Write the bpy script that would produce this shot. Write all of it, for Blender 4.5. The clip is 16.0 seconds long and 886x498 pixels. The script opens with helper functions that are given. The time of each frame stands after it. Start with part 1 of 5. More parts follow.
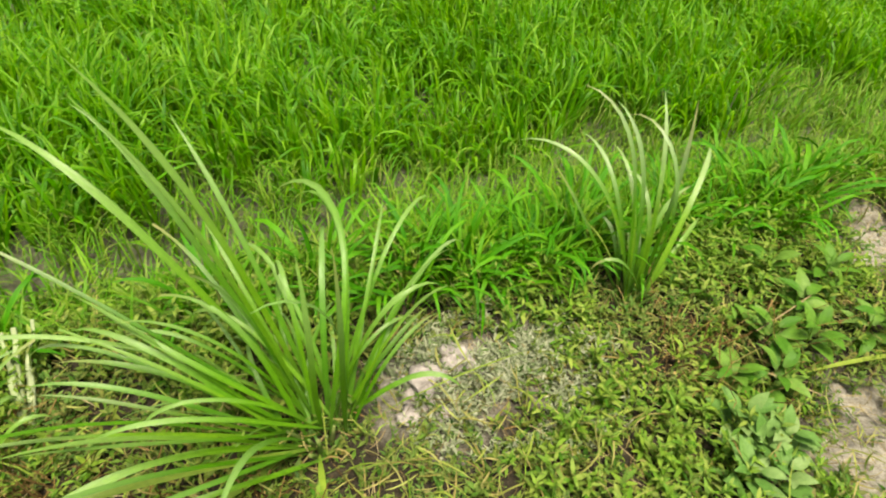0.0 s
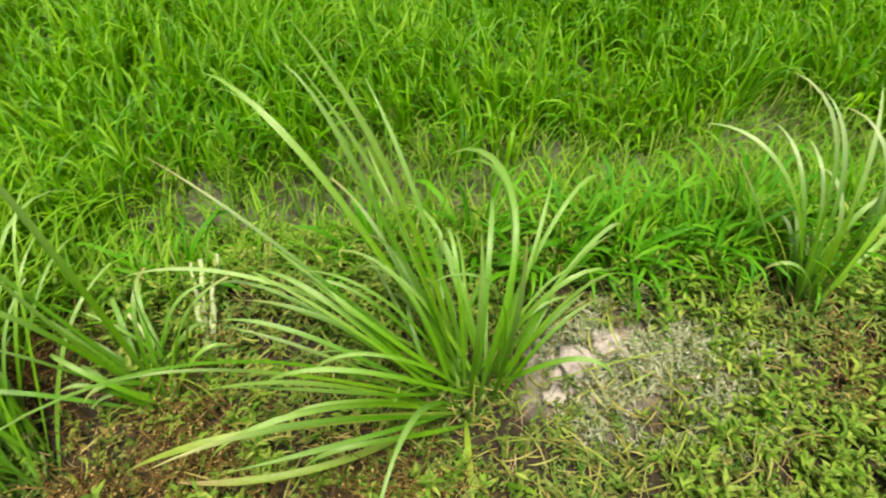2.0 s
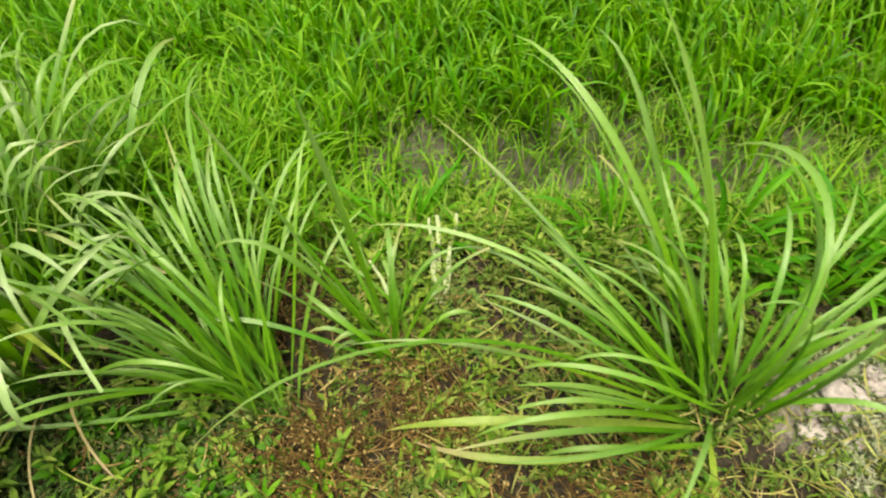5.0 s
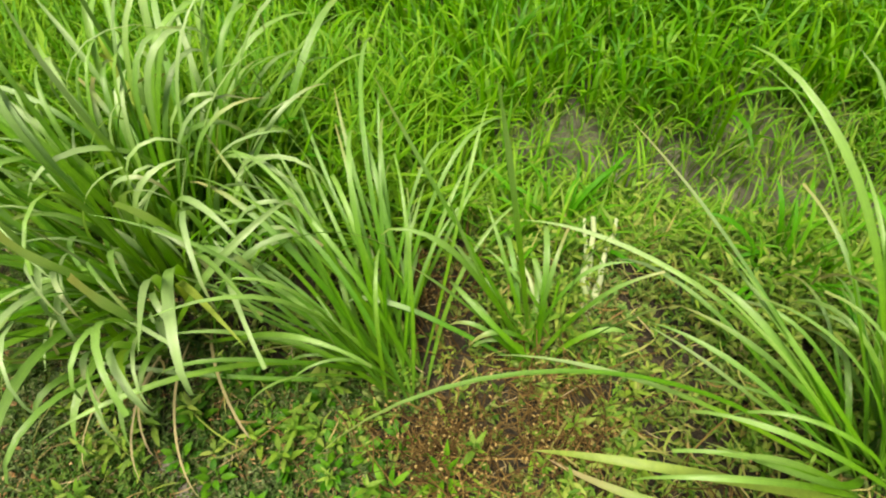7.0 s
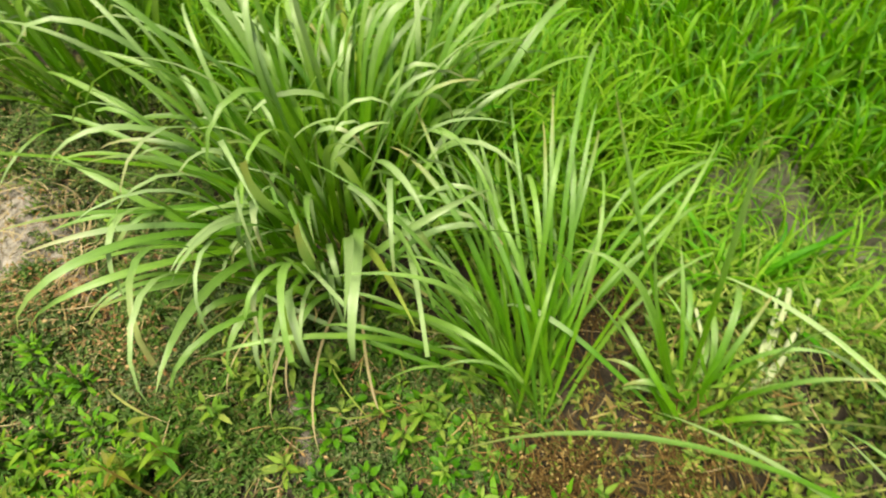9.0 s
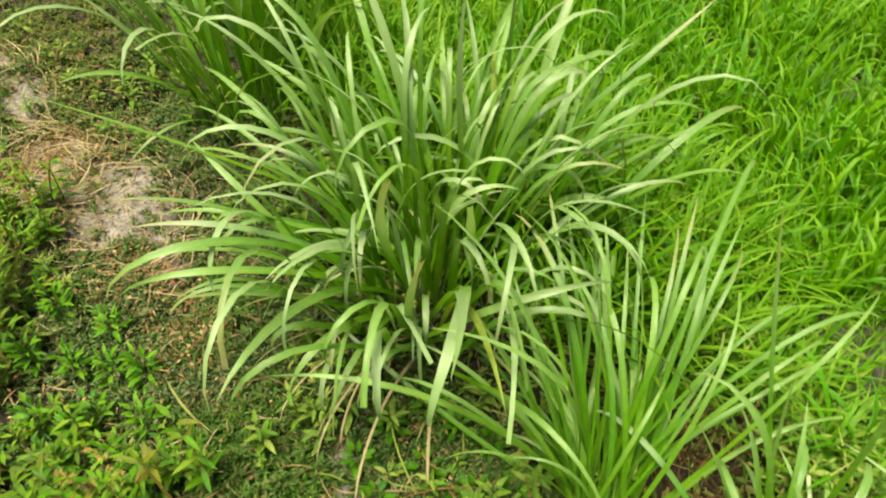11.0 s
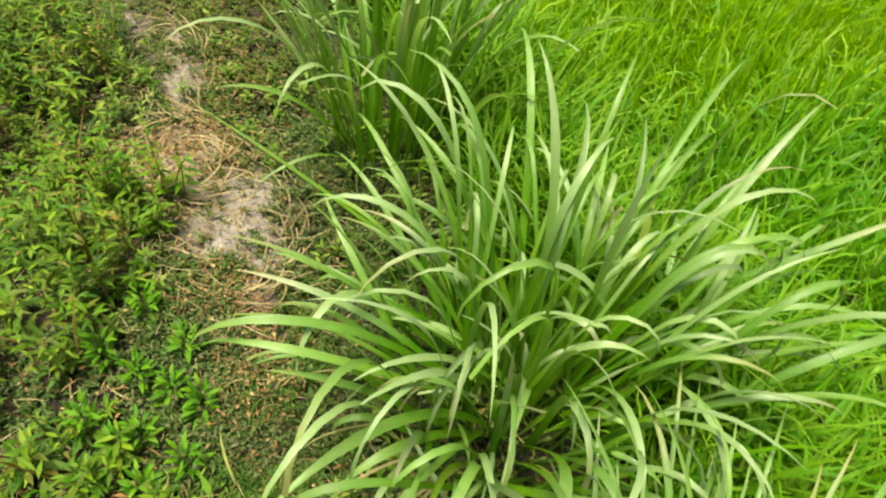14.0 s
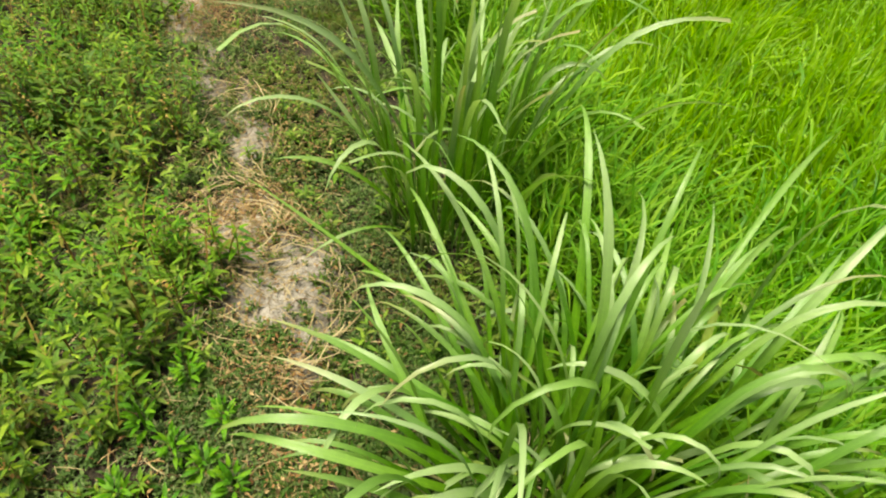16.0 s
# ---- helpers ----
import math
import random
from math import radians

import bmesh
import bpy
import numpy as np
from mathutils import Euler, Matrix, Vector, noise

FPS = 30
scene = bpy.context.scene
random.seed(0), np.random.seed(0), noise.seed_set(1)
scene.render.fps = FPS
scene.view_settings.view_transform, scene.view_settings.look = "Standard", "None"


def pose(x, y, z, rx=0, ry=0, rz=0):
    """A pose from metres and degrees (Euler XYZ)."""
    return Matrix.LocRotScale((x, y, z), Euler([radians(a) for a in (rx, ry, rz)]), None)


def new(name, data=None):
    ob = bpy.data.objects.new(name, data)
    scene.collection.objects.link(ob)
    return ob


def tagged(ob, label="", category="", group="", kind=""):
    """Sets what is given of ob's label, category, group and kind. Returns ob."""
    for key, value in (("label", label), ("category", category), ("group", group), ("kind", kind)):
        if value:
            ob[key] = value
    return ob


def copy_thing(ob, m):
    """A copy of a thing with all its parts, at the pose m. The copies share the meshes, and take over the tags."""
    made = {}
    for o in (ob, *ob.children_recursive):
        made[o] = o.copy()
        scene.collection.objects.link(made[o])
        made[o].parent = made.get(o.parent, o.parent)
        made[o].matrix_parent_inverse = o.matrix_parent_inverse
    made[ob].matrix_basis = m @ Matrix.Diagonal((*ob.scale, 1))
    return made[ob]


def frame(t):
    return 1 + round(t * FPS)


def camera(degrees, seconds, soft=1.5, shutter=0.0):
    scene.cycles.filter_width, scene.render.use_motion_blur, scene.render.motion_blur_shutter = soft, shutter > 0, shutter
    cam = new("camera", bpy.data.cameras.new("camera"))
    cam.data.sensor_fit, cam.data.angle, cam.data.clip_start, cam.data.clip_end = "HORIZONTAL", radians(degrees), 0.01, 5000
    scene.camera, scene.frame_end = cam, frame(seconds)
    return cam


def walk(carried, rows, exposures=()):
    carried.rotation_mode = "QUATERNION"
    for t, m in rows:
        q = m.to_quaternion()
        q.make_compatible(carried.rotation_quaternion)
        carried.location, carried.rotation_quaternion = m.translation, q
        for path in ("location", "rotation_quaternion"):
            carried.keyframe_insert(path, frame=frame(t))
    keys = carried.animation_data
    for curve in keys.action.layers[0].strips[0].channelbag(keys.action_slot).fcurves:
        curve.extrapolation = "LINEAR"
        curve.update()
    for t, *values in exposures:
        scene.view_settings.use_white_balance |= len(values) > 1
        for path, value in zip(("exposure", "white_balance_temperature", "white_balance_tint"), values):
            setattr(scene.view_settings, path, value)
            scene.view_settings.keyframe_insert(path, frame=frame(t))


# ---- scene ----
cam = camera(71.0, 16.0, soft=2.0, shutter=0.4)
# seconds, x, y, z, heading, tilt, roll about the line of sight
PATH = [
    (0.0, -0.023, 0.005, 1.253, -1.17, -43.63, 6.06),
    (0.5, -0.031, 0.017, 1.256, 1.76, -44.96, 5.12),
    (1.0, -0.062, 0.017, 1.257, 5.73, -46.12, 3.72),
    (1.5, -0.095, 0.015, 1.259, 9.23, -46.74, 2.83),
    (2.0, -0.143, 0.018, 1.265, 13.07, -48.17, 2.42),
    (2.5, -0.182, 0.018, 1.265, 16.21, -49.25, 1.71),
    (3.0, -0.227, 0.014, 1.258, 19.74, -50.83, 0.48),
    (3.5, -0.283, 0.012, 1.250, 22.08, -52.33, -0.46),
    (4.0, -0.331, 0.015, 1.258, 27.27, -53.26, -2.85),
    (4.2, -0.344, 0.015, 1.260, 27.95, -53.22, -3.12),
    (6.3, -0.621, 0.020, 1.248, 37.08, -56.00, -0.95),
    (6.5, -0.623, 0.023, 1.250, 39.26, -56.34, -2.20),
    (7.0, -0.642, 0.020, 1.248, 43.70, -57.02, -4.67),
    (7.5, -0.668, 0.014, 1.243, 46.67, -58.07, -5.83),
    (8.0, -0.695, -0.005, 1.237, 49.91, -58.57, -6.10),
    (8.5, -0.722, -0.021, 1.232, 55.85, -58.39, -6.50),
    (9.0, -0.756, -0.034, 1.228, 63.24, -56.86, -5.46),
    (9.2, -0.768, -0.036, 1.224, 64.89, -56.10, -4.83),
    (11.3, -0.823, -0.095, 1.163, 73.46, -48.02, 3.56),
    (11.5, -0.838, -0.105, 1.164, 72.46, -47.36, 6.28),
    (12.0, -0.863, -0.126, 1.173, 73.09, -47.05, 9.15),
    (12.5, -0.895, -0.136, 1.176, 74.67, -47.65, 11.16),
    (13.0, -0.926, -0.144, 1.175, 76.89, -48.37, 12.05),
    (13.5, -0.962, -0.148, 1.181, 80.13, -48.26, 11.98),
    (14.0, -1.003, -0.137, 1.186, 84.12, -47.51, 10.96),
    (14.5, -1.033, -0.128, 1.201, 87.70, -46.10, 9.91),
    (15.0, -1.059, -0.117, 1.207, 90.07, -45.27, 9.35),
    (15.5, -1.083, -0.104, 1.213, 92.11, -45.02, 8.06),
    (16.0, -1.103, -0.101, 1.209, 94.12, -44.54, 6.24),
]
walk(cam, [(t, pose(x, y, z, 90 + tilt, 0, heading) @ pose(0, 0, 0, 0, 0, lean)) for t, x, y, z, heading, tilt, lean in PATH],
     exposures=[(0.0, 1.64, 7600, 4), (8.0, 1.66, 7600, 4), (12.0, 1.68, 7600, 3), (16.0, 1.70, 7600, 3)])

# ---------------------------------------------------------------- light: bright, thinly overcast midday
SUN_ELEVATION, SUN_TURN = radians(76), radians(165)
world = bpy.data.worlds.new("sky")
scene.world = world
world.use_nodes = True
wn = world.node_tree.nodes
sky = wn.new("ShaderNodeTexSky")
sky.sky_type = "NISHITA"
sky.sun_disc = False
sky.sun_elevation, sky.sun_rotation = SUN_ELEVATION, SUN_TURN
sky.air_density, sky.dust_density, sky.ozone_density = 1.0, 6.0, 0.6
wn["Background"].inputs["Strength"].default_value = 0.054
world.node_tree.links.new(sky.outputs["Color"], wn["Background"].inputs["Color"])
sun = new("sun", bpy.data.lights.new("sun", "SUN"))
sun.data.energy, sun.data.angle, sun.data.color = 3.6, radians(28), (1.0, 0.95, 0.87)
sun.rotation_euler = (radians(90) - SUN_ELEVATION, 0, math.pi - SUN_TURN)

# ---------------------------------------------------------------- plan: an earth bank between fields
# along: metres down the bank; across: metres from its far side towards the rice
TURN = radians(23)
UX, UY = math.cos(TURN), math.sin(TURN)


def place(along, across):
    return along * UX - across * UY, along * UY + across * UX


def along_across(x, y):
    return x * UX + y * UY, -x * UY + y * UX


def smooth(a, b, v):
    q = np.clip((v - a) / (b - a), 0, 1)
    return q * q * (3 - 2 * q)


def lumps(x, y, size, seed=0):
    """Cheap smooth noise from sines, about -1 to 1."""
    rs = np.random.RandomState(100 + seed)
    total = np.zeros_like(x)
    for k in range(7):
        a, p, f = rs.uniform(0, 6.28), rs.uniform(0, 6.28), rs.uniform(0.6, 1.7) * 2.2 / size
        total = total + np.sin((x * math.cos(a) + y * math.sin(a)) * f + p + 1.3 * np.sin((x * math.sin(a) - y * math.cos(a)) * f * 0.7 + p))
    return total / 3.2


# worn, bare places on the bank: along, across, radius along, radius across, strength
BARE = [(0.46, 0.76, 0.21, 0.14, 0.72), (0.27, 0.76, 0.11, 0.09, 0.95), (1.30, 0.27, 0.21, 0.17, 1.3), (1.94, 0.86, 0.17, 0.20, 1.1),
        (-2.42, 0.20, 0.16, 0.10, 0.95), (-2.14, 0.30, 0.26, 0.15, 0.80), (-2.86, 0.24, 0.24, 0.06, 0.75), (-3.75, 0.02, 0.20, 0.10, 1.15),
        (-1.78, 0.27, 0.20, 0.10, 0.25), (-1.24, 0.39, 0.09, 0.08, 0.5), (-3.25, 0.12, 0.25, 0.08, 0.5)]


def bareness(x, y):
    a, c = along_across(x, y)
    a, c = a + 0.07 * lumps(x, y, 0.13, 1), c + 0.05 * lumps(x, y, 0.11, 2)
    b = np.zeros_like(x)
    for a0, c0, ra, rc, w in BARE:
        b = np.maximum(b, w * np.exp(-(((a - a0) / ra) ** 2 + ((c - c0) / rc) ** 2) ** 1.5))
    return b * (0.88 + 0.30 * lumps(x, y, 0.07, 13))


def height(x, y):
    a, c = along_across(x, y)
    edge = c + 0.06 * lumps(x, y, 0.5, 3)
    z = -0.15 * smooth(1.08, 1.42, edge) - 0.10 * smooth(0.0, -0.9, edge)
    top = smooth(1.3, 0.9, edge) * smooth(-1.6, -0.2, edge)
    z = z + top * (0.022 * lumps(x, y, 0.45, 4) + 0.010 * lumps(x, y, 0.14, 5) + 0.005 * lumps(x, y, 0.05, 6))
    z = z + (1 - top) * (0.014 * lumps(x, y, 0.5, 7) + 0.008 * lumps(x, y, 0.11, 8))
    # low mound of dug earth beside the middle clump
    z = z + 0.035 * np.exp(-((a - 0.33) / 0.2) ** 2 - ((c - 0.80) / 0.16) ** 2)
    b = bareness(x, y)
    return z + b * (0.006 * np.abs(lumps(x, y, 0.035, 9)) - 0.004)


def height_at(x, y):
    return float(height(np.array([x]), np.array([y]))[0])


# ---------------------------------------------------------------- materials
def material(name):
    m = bpy.data.materials.new(name)
    m.use_nodes = True
    return m, m.node_tree.nodes, m.node_tree.links


def ramp(nodes, stops):
    r = nodes.new("ShaderNodeValToRGB")
    while len(r.color_ramp.elements) < len(stops):
        r.color_ramp.elements.new(0.5)
    for e, (p, c) in zip(r.color_ramp.elements, stops):
        e.position, e.color = p, (*c, 1)
    return r


def blend(nodes, links, mode, fac, a, b):
    x = nodes.new("ShaderNodeMix")
    x.data_type, x.blend_type = "RGBA", mode
    for socket, value in ((x.inputs[0], fac), (x.inputs[6], a), (x.inputs[7], b)):
        if isinstance(value, (int, float)):
            socket.default_value = value
        elif isinstance(value, tuple):
            socket.default_value = (*value, 1)
        else:
            links.new(value, socket)
    return x.outputs[2]


def noise_tex(nodes, links, scale, detail=4, rough=0.6, vector=None):
    n = nodes.new("ShaderNodeTexNoise")
    n.inputs["Scale"].default_value, n.inputs["Detail"].default_value, n.inputs["Roughness"].default_value = scale, detail, rough
    if vector:
        links.new(vector, n.inputs["Vector"])
    return n


def leaf_material(name, tones, foot, tip, tip_from=0.82, per="island", gloss=0.5, through_light=0.32, patch=1.6, patch_tone=(1.0, 1.0, 1.0), spec=0.16, wax_sheen=None, sheen_amount=0.5, other=None, other_size=1.1):
    """Leaves: tones vary leaf by leaf, colour changes from foot to tip, part of the light goes through."""
    m, nodes, links = material(name)
    dim = lambda c: tuple(0.55 * k for k in c)
    tones, foot, tip = [dim(c) for c in tones], dim(foot), dim(tip)
    p = nodes["Principled BSDF"]
    out = nodes["Material Output"]
    if per == "island":
        rnd = nodes.new("ShaderNodeNewGeometry").outputs["Random Per Island"]
    else:
        rnd = nodes.new("ShaderNodeObjectInfo").outputs["Random"]
    tone = ramp(nodes, [(i / max(1, len(tones) - 1), c) for i, c in enumerate(tones)])
    links.new(rnd, tone.inputs[0])
    uv = nodes.new("ShaderNodeUVMap")
    sep = nodes.new("ShaderNodeSeparateXYZ")
    links.new(uv.outputs[0], sep.inputs[0])
    v = sep.outputs["Y"]
    pos = nodes.new("ShaderNodeNewGeometry").outputs["Position"]
    big = noise_tex(nodes, links, patch, 3, 0.55, pos)
    bigr = ramp(nodes, [(0.35, (1.0, 1.0, 1.0)), (0.68, patch_tone)])
    links.new(big.outputs[0], bigr.inputs[0])
    col = blend(nodes, links, "MULTIPLY", 1.0, tone.outputs[0], bigr.outputs[0])
    if other:
        # patches of another kind of leaf growing in between
        kind = noise_tex(nodes, links, other_size, 4, 0.65, pos)
        kr = ramp(nodes, [(0.46, (0, 0, 0)), (0.58, (1, 1, 1))])
        links.new(kind.outputs[0], kr.inputs[0])
        shift = ramp(nodes, [(i / max(1, len(other) - 1), dim(c)) for i, c in enumerate(other)])
        links.new(rnd, shift.inputs[0])
        col = blend(nodes, links, "MIX", kr.outputs[0], col, shift.outputs[0])
    fine = noise_tex(nodes, links, 90, 2, 0.6, pos)
    finer = ramp(nodes, [(0.3, (0.86, 0.88, 0.84)), (0.7, (1.12, 1.1, 1.08))])
    links.new(fine.outputs[0], finer.inputs[0])
    col = blend(nodes, links, "MULTIPLY", 1.0, col, finer.outputs[0])
    # veins: fine lines along the blade
    wave = nodes.new("ShaderNodeTexWave")
    wave.bands_direction = "X"
    wave.inputs["Scale"].default_value = 3.2
    wave.inputs["Distortion"].default_value = 0.4
    links.new(uv.outputs[0], wave.inputs["Vector"])
    veins = ramp(nodes, [(0.0, (0.90, 0.92, 0.88)), (1.0, (1.06, 1.06, 1.06))])
    links.new(wave.outputs[0], veins.inputs[0])
    col = blend(nodes, links, "MULTIPLY", 1.0, col, veins.outputs[0])
    # foot colour; on lemongrass a darker one that paints the clump's inner shade
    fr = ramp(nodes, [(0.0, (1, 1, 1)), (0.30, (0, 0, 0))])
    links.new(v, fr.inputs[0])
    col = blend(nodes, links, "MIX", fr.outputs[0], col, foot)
    if wax_sheen:
        # pale midrib
        mid = ramp(nodes, [(0.44, (1, 1, 1)), (0.48, (1.28, 1.24, 1.3)), (0.52, (1.28, 1.24, 1.3)), (0.56, (1, 1, 1))])
        links.new(sep.outputs["X"], mid.inputs[0])
        col = blend(nodes, links, "MULTIPLY", 1.0, col, mid.outputs[0])
        # pale outer blade: wax, and the sky's sheen painted into the colour
        br = ramp(nodes, [(0.48, (0, 0, 0)), (0.82, (1, 1, 1)), (0.97, (0.7, 0.7, 0.7))])
        links.new(v, br.inputs[0])
        bf = nodes.new("ShaderNodeMath")
        bf.operation = "MULTIPLY"
        links.new(br.outputs[0], bf.inputs[0])
        bf.inputs[1].default_value = sheen_amount
        col = blend(nodes, links, "MIX", bf.outputs[0], col, dim(wax_sheen))
    # dry tips on some leaves: where v passes a leaf's own limit
    lim = nodes.new("ShaderNodeMath")
    lim.operation = "MULTIPLY_ADD"
    links.new(rnd, lim.inputs[0])
    lim.inputs[1].default_value, lim.inputs[2].default_value = 0.45, tip_from
    over = nodes.new("ShaderNodeMath")
    over.operation = "SUBTRACT"
    links.new(v, over.inputs[0])
    links.new(lim.outputs[0], over.inputs[1])
    gain = nodes.new("ShaderNodeMath")
    gain.operation, gain.use_clamp = "MULTIPLY", True
    links.new(over.outputs[0], gain.inputs[0])
    gain.inputs[1].default_value = 4.0
    col = blend(nodes, links, "MIX", gain.outputs[0], col, tip)
    links.new(col, p.inputs["Base Color"])
    p.inputs["Roughness"].default_value = gloss
    p.inputs["Specular IOR Level"].default_value = spec
    bump = nodes.new("ShaderNodeBump")
    bump.inputs["Strength"].default_value, bump.inputs["Distance"].default_value = 0.25, 0.002
    links.new(wave.outputs[0], bump.inputs["Height"])
    links.new(bump.outputs[0], p.inputs["Normal"])
    tr = nodes.new("ShaderNodeBsdfTranslucent")
    warm = blend(nodes, links, "MULTIPLY", 1.0, col, (1.25, 1.3, 0.6))
    links.new(warm, tr.inputs["Color"])
    mix = nodes.new("ShaderNodeMixShader")
    mix.inputs[0].default_value = through_light
    links.new(p.outputs[0], mix.inputs[1])
    links.new(tr.outputs[0], mix.inputs[2])
    links.new(mix.outputs[0], out.inputs["Surface"])
    return m


def soil_material():
    m, nodes, links = material("earth")
    p = nodes["Principled BSDF"]
    pos = nodes.new("ShaderNodeNewGeometry").outputs["Position"]
    at = nodes.new("ShaderNodeAttribute")
    at.attribute_name = "soil"
    sep = nodes.new("ShaderNodeSeparateColor")
    links.new(at.outputs["Color"], sep.inputs[0])
    n1, n2, n3 = noise_tex(nodes, links, 9, 6, 0.7, pos), noise_tex(nodes, links, 60, 5, 0.7, pos), noise_tex(nodes, links, 300, 3, 0.7, pos)
    humus = ramp(nodes, [(0.3, (0.010, 0.008, 0.005)), (0.5, (0.024, 0.019, 0.011)), (0.72, (0.060, 0.049, 0.030))])
    links.new(n2.outputs[0], humus.inputs[0])
    dry = ramp(nodes, [(0.28, (0.085, 0.070, 0.046)), (0.5, (0.26, 0.240, 0.203)), (0.72, (0.40, 0.38, 0.34))])
    links.new(n2.outputs[0], dry.inputs[0])
    mud = ramp(nodes, [(0.3, (0.028, 0.028, 0.017)), (0.5, (0.072, 0.072, 0.050)), (0.75, (0.145, 0.145, 0.112))])
    links.new(n1.outputs[0], mud.inputs[0])
    c = blend(nodes, links, "MIX", sep.outputs[0], humus.outputs[0], dry.outputs[0])
    c = blend(nodes, links, "MIX", sep.outputs[1], c, mud.outputs[0])
    far = ramp(nodes, [(0.3, (0.03, 0.07, 0.008)), (0.7, (0.06, 0.14, 0.012))])
    links.new(n1.outputs[0], far.inputs[0])
    c = blend(nodes, links, "MIX", sep.outputs[2], c, far.outputs[0])
    grains = ramp(nodes, [(0.3, (0.78, 0.78, 0.78)), (0.7, (1.15, 1.15, 1.15))])
    links.new(n3.outputs[0], grains.inputs[0])
    c = blend(nodes, links, "MULTIPLY", 1.0, c, grains.outputs[0])
    links.new(c, p.inputs["Base Color"])
    wet = ramp(nodes, [(0.0, (0.95, 0.95, 0.95)), (1.0, (0.42, 0.42, 0.42))])
    links.new(sep.outputs[1], wet.inputs[0])
    links.new(wet.outputs[0], p.inputs["Roughness"])
    p.inputs["Specular IOR Level"].default_value = 0.25
    bump = nodes.new("ShaderNodeBump")
    bump.inputs["Strength"].default_value, bump.inputs["Distance"].default_value = 1.0, 0.02
    both = blend(nodes, links, "MIX", 0.35, n2.outputs[0], n3.outputs[0])
    links.new(both, bump.inputs["Height"])
    links.new(bump.outputs[0], p.inputs["Normal"])
    return m


def water_material():
    m, nodes, links = material("muddy_water")
    p = nodes["Principled BSDF"]
    p.inputs["Base Color"].default_value = (0.10, 0.10, 0.075, 1)
    p.inputs["Roughness"].default_value = 0.12
    p.inputs["Alpha"].default_value = 0.5
    n = noise_tex(nodes, links, 14, 2)
    bump = nodes.new("ShaderNodeBump")
    bump.inputs["Strength"].default_value, bump.inputs["Distance"].default_value = 0.15, 0.01
    links.new(n.outputs[0], bump.inputs["Height"])
    links.new(bump.outputs[0], p.inputs["Normal"])
    return m


def clod_material(name, lo, hi):
    m, nodes, links = material(name)
    p = nodes["Principled BSDF"]
    co = nodes.new("ShaderNodeTexCoord").outputs["Object"]
    n = noise_tex(nodes, links, 45, 6, 0.7, co)
    r = ramp(nodes, [(0.3, lo), (0.7, hi)])
    links.new(n.outputs[0], r.inputs[0])
    links.new(r.outputs[0], p.inputs["Base Color"])
    p.inputs["Roughness"].default_value = 0.95
    bump = nodes.new("ShaderNodeBump")
    bump.inputs["Strength"].default_value, bump.inputs["Distance"].default_value = 0.7, 0.01
    links.new(n.outputs[0], bump.inputs["Height"])
    links.new(bump.outputs[0], p.inputs["Normal"])
    return m


EARTH, WATER = soil_material(), water_material()
CLOD = clod_material("dry_clod", (0.13, 0.113, 0.106), (0.31, 0.282, 0.272))
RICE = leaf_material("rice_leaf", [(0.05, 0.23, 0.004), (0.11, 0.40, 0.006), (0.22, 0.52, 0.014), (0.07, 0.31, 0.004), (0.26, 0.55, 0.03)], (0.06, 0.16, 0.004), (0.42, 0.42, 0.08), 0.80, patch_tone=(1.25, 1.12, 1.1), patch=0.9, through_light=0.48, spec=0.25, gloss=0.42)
# same rice farther along, its brighter light put into the tones
RICE_LIT = leaf_material("lit_rice_leaf", [(0.11, 0.35, 0.003), (0.21, 0.49, 0.004), (0.32, 0.60, 0.010), (0.16, 0.42, 0.003)], (0.08, 0.20, 0.004), (0.46, 0.46, 0.08), 0.85, patch_tone=(1.25, 1.1, 1.1), patch=0.9, through_light=0.46, spec=0.30, gloss=0.42)
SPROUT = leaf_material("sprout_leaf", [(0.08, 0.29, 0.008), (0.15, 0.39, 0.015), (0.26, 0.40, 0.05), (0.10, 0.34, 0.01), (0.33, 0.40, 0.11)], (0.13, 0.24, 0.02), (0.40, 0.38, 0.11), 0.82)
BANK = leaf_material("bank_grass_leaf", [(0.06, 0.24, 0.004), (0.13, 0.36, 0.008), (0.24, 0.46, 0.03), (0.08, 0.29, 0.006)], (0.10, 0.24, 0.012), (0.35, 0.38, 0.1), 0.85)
WEED = leaf_material("weed_leaf", [(0.020, 0.065, 0.008), (0.09, 0.22, 0.020), (0.26, 0.37, 0.06), (0.03, 0.10, 0.012), (0.17, 0.29, 0.04), (0.24, 0.20, 0.06), (0.06, 0.19, 0.02), (0.27, 0.35, 0.09)], (0.07, 0.15, 0.02), (0.26, 0.36, 0.05), 0.95, patch=3.0, patch_tone=(1.35, 1.15, 1.1), other=[(0.06, 0.19, 0.02), (0.17, 0.33, 0.07), (0.30, 0.28, 0.10), (0.07, 0.21, 0.02), (0.23, 0.36, 0.09), (0.20, 0.14, 0.05)], other_size=2.6)
WEED_DULL = leaf_material("dull_weed_leaf", [(0.04, 0.10, 0.016), (0.09, 0.19, 0.035), (0.19, 0.30, 0.09), (0.06, 0.14, 0.03), (0.27, 0.36, 0.16)], (0.08, 0.16, 0.02), (0.2, 0.26, 0.08), 0.95, patch=3.0, patch_tone=(1.35, 1.2, 1.2), other=[(0.06, 0.15, 0.012), (0.15, 0.28, 0.02), (0.22, 0.16, 0.06), (0.09, 0.20, 0.03)], other_size=1.6)
